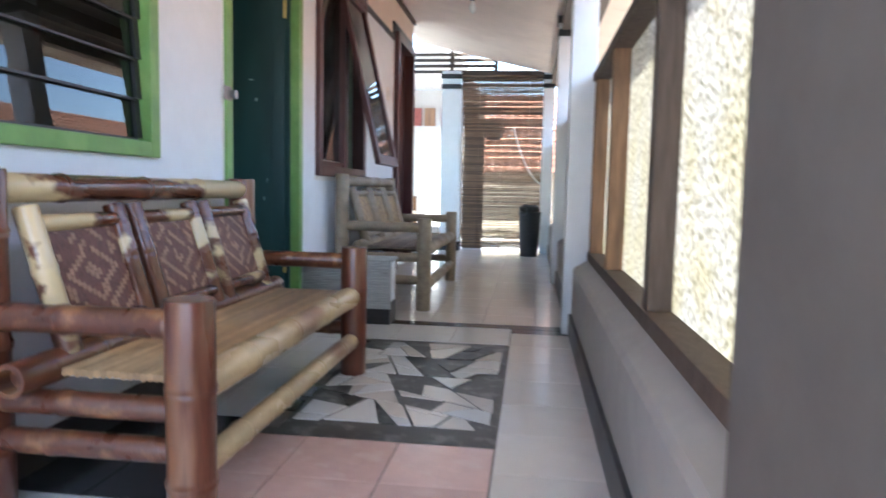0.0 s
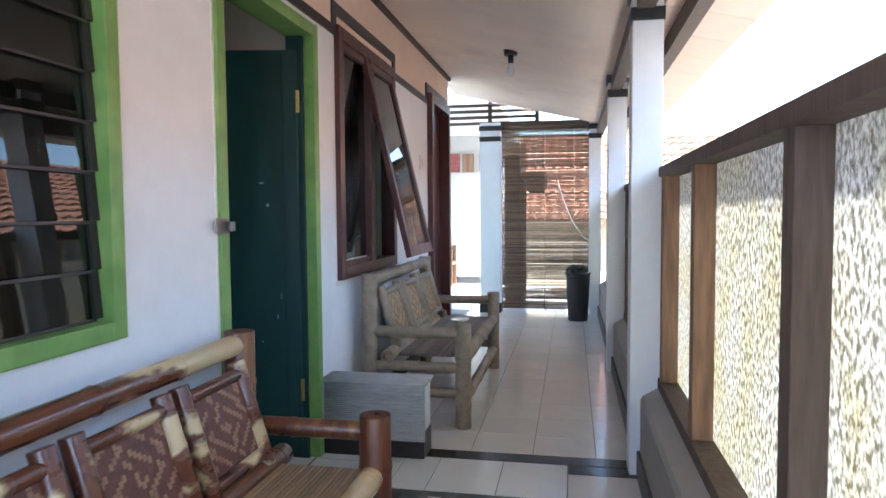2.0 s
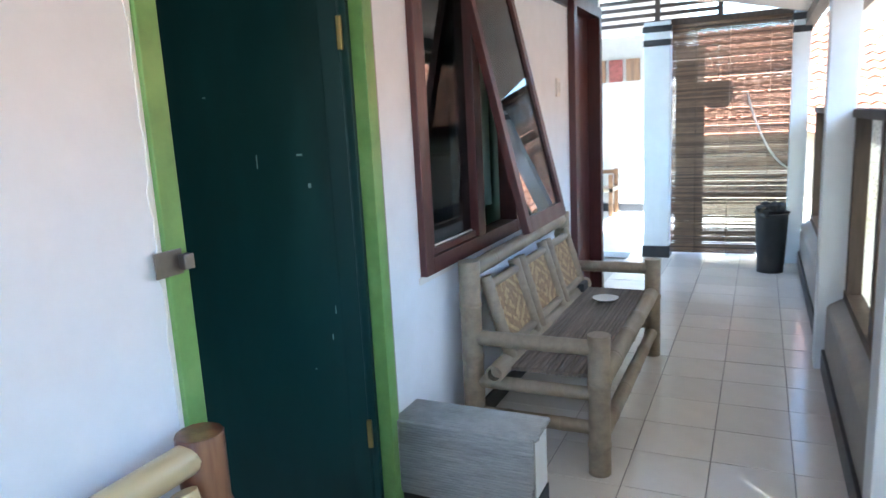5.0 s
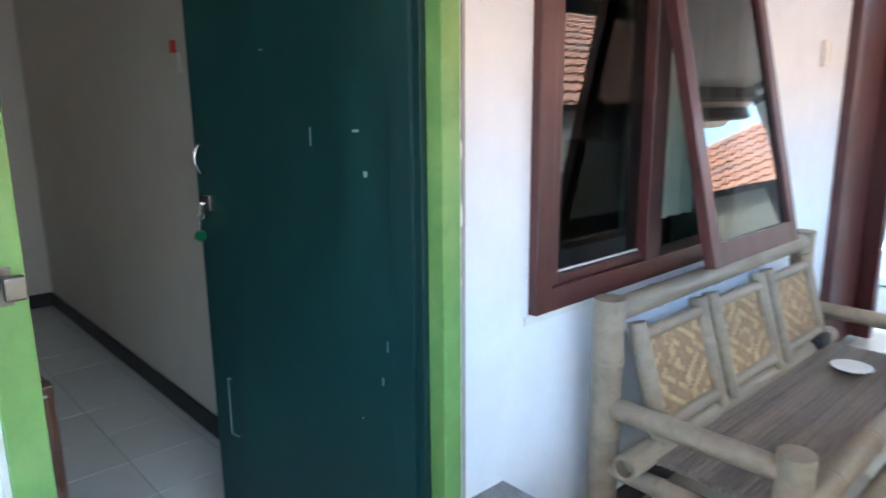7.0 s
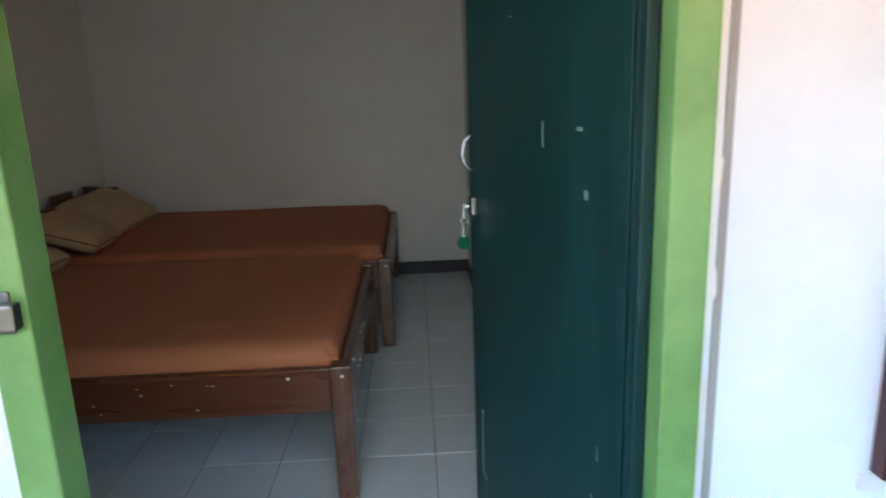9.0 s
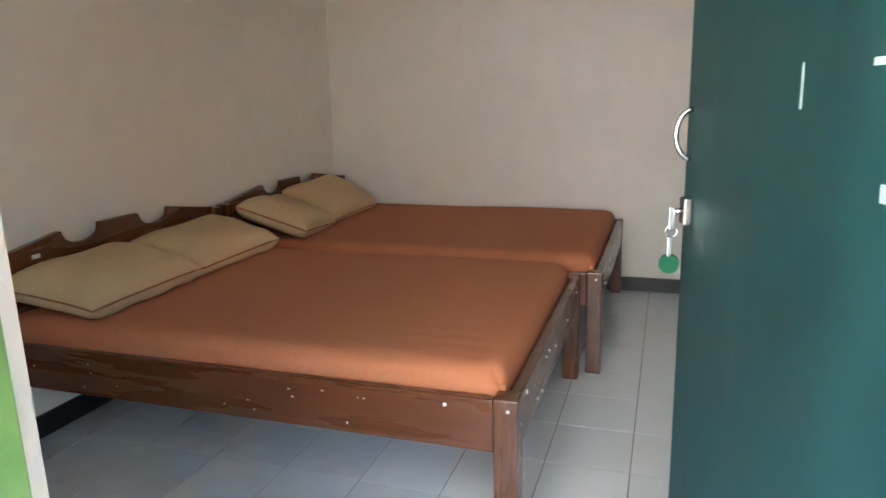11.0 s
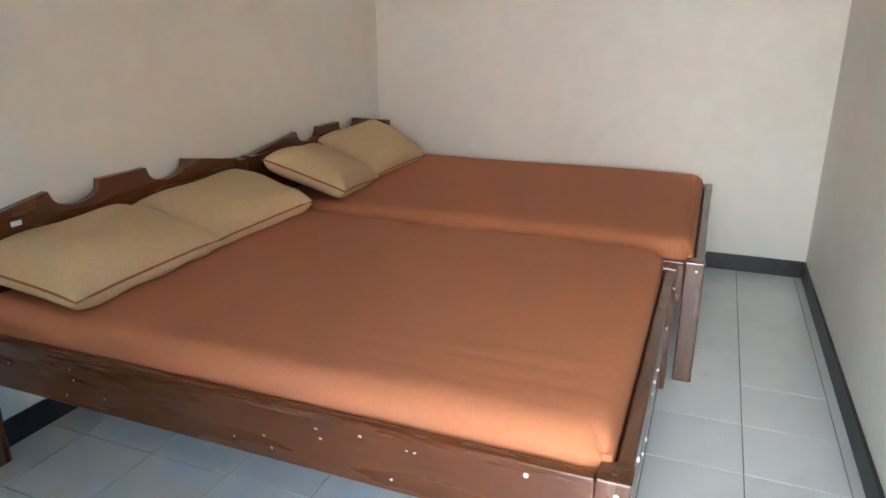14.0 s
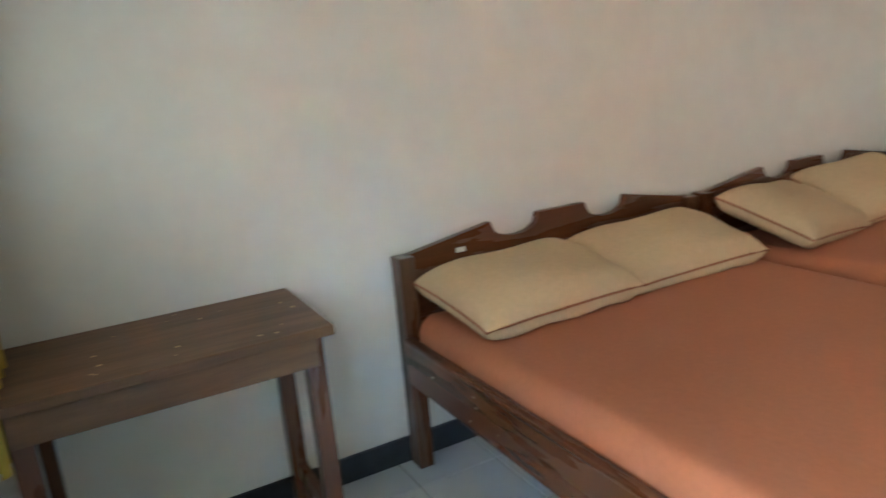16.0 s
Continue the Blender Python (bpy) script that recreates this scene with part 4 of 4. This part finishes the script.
def pillow(cx, cy, cz_, a, b_, h, rx, ry, rz_, label):
    e = thing("pillow", label, "pillow", "pillows")
    bm = bmesh.new()
    N = 22
    def sh(u, v):
        x, y_ = math.copysign(abs(u) ** .85, u), math.copysign(abs(v) ** .85, v)
        th = max(0, (1 - u ** 4)) ** .48 * max(0, (1 - v ** 4)) ** .48
        pinch = 1 - .05 * (1 - abs(x) ** 3) * abs(y_) ** 2 - 0
        pinch2 = 1 - .04 * (1 - abs(y_) ** 3) * abs(x) ** 2
        low_ = max(0, 1 - abs(u) ** 9) ** .45 * max(0, 1 - abs(v) ** 9) ** .45
        return x * a * pinch2, y_ * b_ * pinch, low_ * (.068 + .006 * math.sin(9 * u + 3)), th * h * (1 + .10 * math.sin(4 * u + 2 * v) + .06 * math.sin(7 * v - 3 * u))
    gt, gb = [], []
    for i in range(N + 1):
        ra, rb = [], []
        for j in range(N + 1):
            u, v = -math.cos(math.pi * i / N), -math.cos(math.pi * j / N)
            x, y_, lo_, t_ = sh(u, v)
            ra.append(bm.verts.new((x, y_, t_)))
            rb.append(bm.verts.new((x, y_, -lo_)))
        gt.append(ra)
        gb.append(rb)
    for i in range(N):
        for j in range(N):
            bm.faces.new((gt[i][j], gt[i + 1][j], gt[i + 1][j + 1], gt[i][j + 1])).smooth = True
            bm.faces.new((gb[i][j], gb[i][j + 1], gb[i + 1][j + 1], gb[i + 1][j])).smooth = True
    bmesh.ops.remove_doubles(bm, verts=bm.verts, dist=.0005)
    part("cushion", bm, M_PILLOW, e)
    bm = bmesh.new()
    pts = [(-1, -1 + 2 * s / 8) for s in range(8)] + [(-1 + 2 * s / 8, 1) for s in range(8)] + [(1, 1 - 2 * s / 8) for s in range(8)] + [(1 - 2 * s / 8, -1) for s in range(8)]
    ring = [sh(*p) for p in pts]
    sweep(bm, [(p[0], p[1], 0) for p in ring + ring[:1]], .0045, seg=6)
    part("piping", bm, M_PIPING, e, "brown piping along the seam")
    e.matrix_world = pose(cx, cy, cz_, rx, ry, rz_)
    return e
pillow(-2.98, 1.00, .682, .335, .225, .092, -8, 0, 2, "tan pillow with brown piping leaning on the headboard")
pillow(-3.62, .985, .682, .335, .22, .09, -10, 3, -6, "tan pillow with brown piping on the rust sheet")
pillow(-4.42, 1.01, .700, .32, .22, .09, -19, -6, 12, "tan pillow lying askew on the rust sheet")
pillow(-5.05, .965, .712, .32, .215, .09, -25, 2, -4, "tan pillow with brown piping in the corner")

# side table
tb_ = thing("side_table", "worn narrow wooden table against the bedroom wall", "table")
TX0, TX1, TY0, TY1, TZ = -2.212, -1.40, .705, 1.175, .775
part("tabletop", box(bmesh.new(), TX0, TX1, TY0, TY1, TZ - .028, TZ, bevel=.004), M_TABLE, tb_)
part("apron", box(bmesh.new(), TX0 + .05, TX1 - .03, TY1 - .032, TY1 - .012, TZ - .11, TZ - .028, bevel=.002), M_TABLE, tb_)
part("apron", box(bmesh.new(), TX0 + .05, TX1 - .03, TY0 + .03, TY0 + .05, TZ - .12, TZ - .028, bevel=.002), M_TABLE, tb_)
part("apron", box(bmesh.new(), TX0 + .035, TX0 + .055, TY0 + .05, TY1 - .05, TZ - .12, TZ - .028, bevel=.002), M_TABLE, tb_)
for x in (TX0 + .03, TX1 - .08):
    for y in (TY0 + .02, TY1 - .075):
        part("leg", box(bmesh.new(), x, x + .052, y, y + .052, 0, TZ - .028, bevel=.004), M_BEDV, tb_)
part("stretcher", box(bmesh.new(), TX0 + .035, TX0 + .065, TY0 + .07, TY1 - .07, .13, .18, bevel=.003), M_BEDV, tb_)

fk = random.Random(5)
for i in range(16):
    fx, fy, fw = fk.uniform(TX0 + .02, TX0 + .6), fk.uniform(TY0 + .03, TY1 - .03), fk.uniform(.005, .014)
    part("paint_fleck", box(bmesh.new(), fx, fx + fw, fy, fy + fw * .6, TZ - .001, TZ + .0006), M_PILLOW, tb_, "dried pale paint fleck")

# curtain inside the louvred window
cu = thing("curtain", "yellow cloth curtain gathered beside the window", "curtain")
bm = bmesh.new()
N = 40
cols = []
for i in range(N + 1):
    s = i / N
    yy = .86 + .34 * s
    xx = WI - .035 - .022 * math.sin(s * 28)
    cols.append([bm.verts.new((xx + dx, yy, zz)) for dx in (0, -.004) for zz in (.62, 2.25)])
for p, q in zip(cols, cols[1:]):
    bm.faces.new((p[0], p[1], q[1], q[0])).smooth = True
    bm.faces.new((p[2], q[2], q[3], p[3])).smooth = True
    bm.faces.new((p[1], p[3], q[3], q[1]))
    bm.faces.new((p[0], q[0], q[2], p[2]))
part("cloth", bm, M_CURTAIN, cu)
part("curtain_rod", tube(bmesh.new(), (WI - .035, .75, 2.26), (WI - .035, 2.1, 2.26), .009, seg=10), M_METAL, cu)
ws = thing("wall_switch", "white wall switch with a red tip in the bedroom", "switch")
part("plate", box(bmesh.new(), -2.95, -2.87, RY1 - .014, RY1, 1.60, 1.68, bevel=.004), M_WHITEP, ws)
part("tip", box(bmesh.new(), -2.925, -2.90, RY1 - .02, RY1 - .002, 1.68, 1.73, bevel=.003), M_REDP, ws, "red plastic tip")

# ---------------------------------------------------------------- neighbours outside
nh = thing("neighbour_house", "neighbouring house with white wall and terracotta tiled roof", "house")
part("wall", box(bmesh.new(), 2.6, 2.75, -6, 18, -.08, 1.5), M_WHITEW, nh, "white rendered wall")
def tiled_roof(x0, z0, x1, z1, y0, y1, pitch_len=.24, w=.22):
    """Pantiles in courses, each a curved shell with a raised lower lip."""
    verts, faces = [], []
    dx, dz = x1 - x0, z1 - z0
    L = math.hypot(dx, dz)
    ux, uz = dx / L, dz / L
    nx, nz = -uz * (1 if dx > 0 else -1), abs(ux)
    rows = int(L / pitch_len)
    cols_ = int((y1 - y0) / w)
    prof = [(0, 0), (.2, .022), (.4, .036), (.6, .03), (.8, .006), (1.0, -.004)]
    for r in range(rows):
        for c in range(cols_):
            j = rng.uniform(-.006, .006)
            base = len(verts)
            for s, lift in ((r * pitch_len + j, .03), ((r + 1.08) * pitch_len, .0)):
                for f, hh in prof:
                    hgt = hh + lift
                    verts.append((x0 + ux * s + nx * hgt, y0 + (c + f) * w, z0 + uz * s + nz * hgt))
            for f, hh in prof:
                s = r * pitch_len + j
                verts.append((x0 + ux * s + nx * (hh + .012), y0 + (c + f) * w, z0 + uz * s + nz * (hh + .012)))
            for i in range(5):
                faces.append((base + i, base + i + 1, base + 7 + i, base + 6 + i))
                faces.append((base + 12 + i, base + 13 + i, base + i + 1, base + i))
    me = bpy.data.meshes.new("roof_tiles")
    me.from_pydata(verts, [], faces)
    me.materials.append(M_ROOF)
    return me
rt = new("roof_tiles", tiled_roof(2.2, 1.32, 5.8, 3.35, -6, 18))
rt.parent = nh
tagged(rt, "weathered terracotta pantiles", kind="stuff")
bm = bmesh.new()
v = [bm.verts.new(c) for c in ((2.2, -6, 1.29), (5.8, -6, 3.32), (5.8, 18, 3.32), (2.2, 18, 1.29), (2.2, -6, 1.25), (5.8, -6, 3.28), (5.8, 18, 3.28), (2.2, 18, 1.25))]
for f in ((0, 1, 2, 3), (7, 6, 5, 4), (0, 4, 5, 1), (2, 6, 7, 3), (1, 5, 6, 2), (3, 7, 4, 0)):
    bm.faces.new([v[i] for i in f])
part("roof_deck", bm, M_LUMBERD, nh)
wh = thing("white_building", "white rendered building beyond the tiled roof", "building")
part("wall", box(bmesh.new(), 7.5, 10.5, 0, 5, -.08, 5.2), M_WHITEW, wh)
part("window", box(bmesh.new(), 7.46, 7.5, 1.5, 2.6, 3.6, 4.6), M_DARKP, wh)
part("roof", box(bmesh.new(), 7.2, 10.7, -.2, 5.2, 5.2, 5.35), M_ROOF, wh)
# yard behind the blind
yh = thing("yard_house", "house behind the blind with beige wall and red tiled roof", "house")
part("wall", box(bmesh.new(), -.86, 3.0, 11.6, 11.8, -.08, 1.15), M_BEIGE, yh)
me = tiled_roof(0, 0, 1.9, 1.6, 0, 4.4, .17, .16)
ro = new("roof_tiles", me)
ro.parent = yh
ro.matrix_world = pose(3.3, 11.2, 1.1, 0, 0, 90)
tagged(ro, "red terracotta pantiles", kind="stuff")

# ---------------------------------------------------------------- floors, tile by tile
T, G = .32, .004
def tile_mesh(w_, d_, h=.006):
    bm = bmesh.new()
    box(bm, 0, w_, 0, d_, -h, 0)
    es = [e for e in bm.edges if all(abs(vv.co.z) < 1e-6 for vv in e.verts)]
    bmesh.ops.bevel(bm, geom=es, offset=.0012, segments=1, affect='EDGES')
    return bm
cache = {}
def lay(parent, x0, x1, y0, y1, m):
    k_ = (round(x1 - x0, 3), round(y1 - y0, 3), m.name)
    if k_ not in cache:
        cache[k_] = mesh_of("tile", tile_mesh(x1 - x0, y1 - y0), m)
    o = new("tile", cache[k_])
    o.parent = parent
    o.location = (x0, y0, rng.uniform(-.0006, .0006))
fl = structure("floor", M_GROUT, W, PX, -1.6, 8.76, -.08, -.004, label="tiled corridor floor with cream, pink and black tiles")
MX0, MX1, MY0, MY1 = -.80, .012, 1.70, 3.13
def clip_lay(parent, xs, ys, m_of):
    for xa, xb_ in zip(xs, xs[1:]):
        for ya, yb in zip(ys, ys[1:]):
            m = m_of((xa + xb_) / 2, (ya + yb) / 2)
            if m and xb_ - xa > .02 and yb - ya > .02:
                lay(parent, xa + G / 2, xb_ - G / 2, ya + G / 2, yb - G / 2, m)
# near part: a cream column along the parapet, pink field, mosaic
ysn = [-1.6] + [1.83 + T * i for i in range(-10, 6)] + [3.545]
clip_lay(fl, [.016, PX], ysn, lambda x, y: M_TILEK if (y > 3.43) else M_TILE)
clip_lay(fl, [W, -1.02, -.80], ysn, lambda x, y: M_TILEK if (1.3 < y < 1.8 or 2.0 < y < 2.2) else M_TILEW)
clip_lay(fl, [-.80, -.59, -.29, .014], [-1.6 + .02] + [1.695 - .30 * i for i in range(10, -1, -1)], lambda x, y: M_TILEP)
clip_lay(fl, [-.80, -.62, -.30, .014], [3.135, 3.545], lambda x, y: M_TILEW)
structure("floor_strip", M_TILEK, W, PX, 3.55, 3.66, -.01, .001, label="dark threshold strip across the floor")
# far part
xs = [W, -.81, -.487, -.165, .155, PX]
ysf = [3.665] + [4.607 + T * i for i in range(-2, 13)] + [8.76]
clip_lay(fl, xs, ysf, lambda x, y: M_TILE)
# broken tile mosaic
mo = structure("floor_mosaic", M_MOSK, -.797, MX1, MY0, MY1, -.02, -.001, label="dark panel of broken tile mosaic")
r2 = random.Random(11)
pieces = []
def split(poly, depth):
    a = sum(p[0] * q[1] - q[0] * p[1] for p, q in zip(poly, poly[1:] + poly[:1])) / 2
    if depth == 0 or abs(a) < .012:
        pieces.append(poly)
        return
    cx = sum(p[0] for p in poly) / len(poly)
    cy = sum(p[1] for p in poly) / len(poly)
    ext_x = max(p[0] for p in poly) - min(p[0] for p in poly)
    ext_y = max(p[1] for p in poly) - min(p[1] for p in poly)
    th = (0 if ext_x > ext_y else math.pi / 2) + r2.uniform(-.6, .6)
    nx, ny = math.cos(th), math.sin(th)
    off = r2.uniform(-.05, .05)
    A_, B_ = [], []
    for p, q in zip(poly, poly[1:] + poly[:1]):
        dp = (p[0] - cx) * nx + (p[1] - cy) * ny - off
        dq = (q[0] - cx) * nx + (q[1] - cy) * ny - off
        (A_ if dp >= 0 else B_).append(p)
        if dp * dq < 0:
            s = dp / (dp - dq)
            i_ = (p[0] + (q[0] - p[0]) * s, p[1] + (q[1] - p[1]) * s)
            A_.append(i_)
            B_.append(i_)
    for P in (A_, B_):
        if len(P) > 2:
            split(P, depth - 1)
split([(-.70, MY0 + .14), (MX1 - .02, MY0 + .14), (MX1 - .02, MY1 - .06), (-.70, MY1 - .06)], 6)
for P in pieces:
    if r2.random() < .22:
        continue
    cx, cy = sum(p[0] for p in P) / len(P), sum(p[1] for p in P) / len(P)
    bm = bmesh.new()
    k_ = r2.uniform(.86, .93)
    tp = [bm.verts.new((cx + (p[0] - cx) * k_, cy + (p[1] - cy) * k_, .003)) for p in P]
    bt = [bm.verts.new((v.co.x, v.co.y, -.004)) for v in tp]
    bm.faces.new(tp)
    for i in range(len(tp)):
        j = (i + 1) % len(tp)
        bm.faces.new((tp[j], tp[i], bt[i], bt[j]))
    part("mosaic_piece", bm, r2.choice([M_TILEW, M_TILEW, M_TILEW, M_TILE, M_TILE, M_MOSK]), mo)
for i in range(8):
    part("mosaic_piece", box(bmesh.new(), -.788, -.715, MY0 + .05 + i * .17, MY0 + .05 + i * .17 + r2.uniform(.09, .16), -.003, .002), r2.choice([M_GROUT, M_MOSK, M_TILEK]), mo)
# bedroom
fb_ = structure("floor_bedroom", M_GROUT, RX, W, RY0, RY1, -.08, -.004, label="white tiled bedroom floor")
xs = [RX] + [-3.82 + T * i for i in range(-5, 9)] + [W]
xs = [x for x in xs if RX <= x <= W]
ys = [RY0] + [3.13 + T * i for i in range(-7, 2)] + [RY1]
clip_lay(fb_, xs, ys, lambda x, y: M_TILEW)
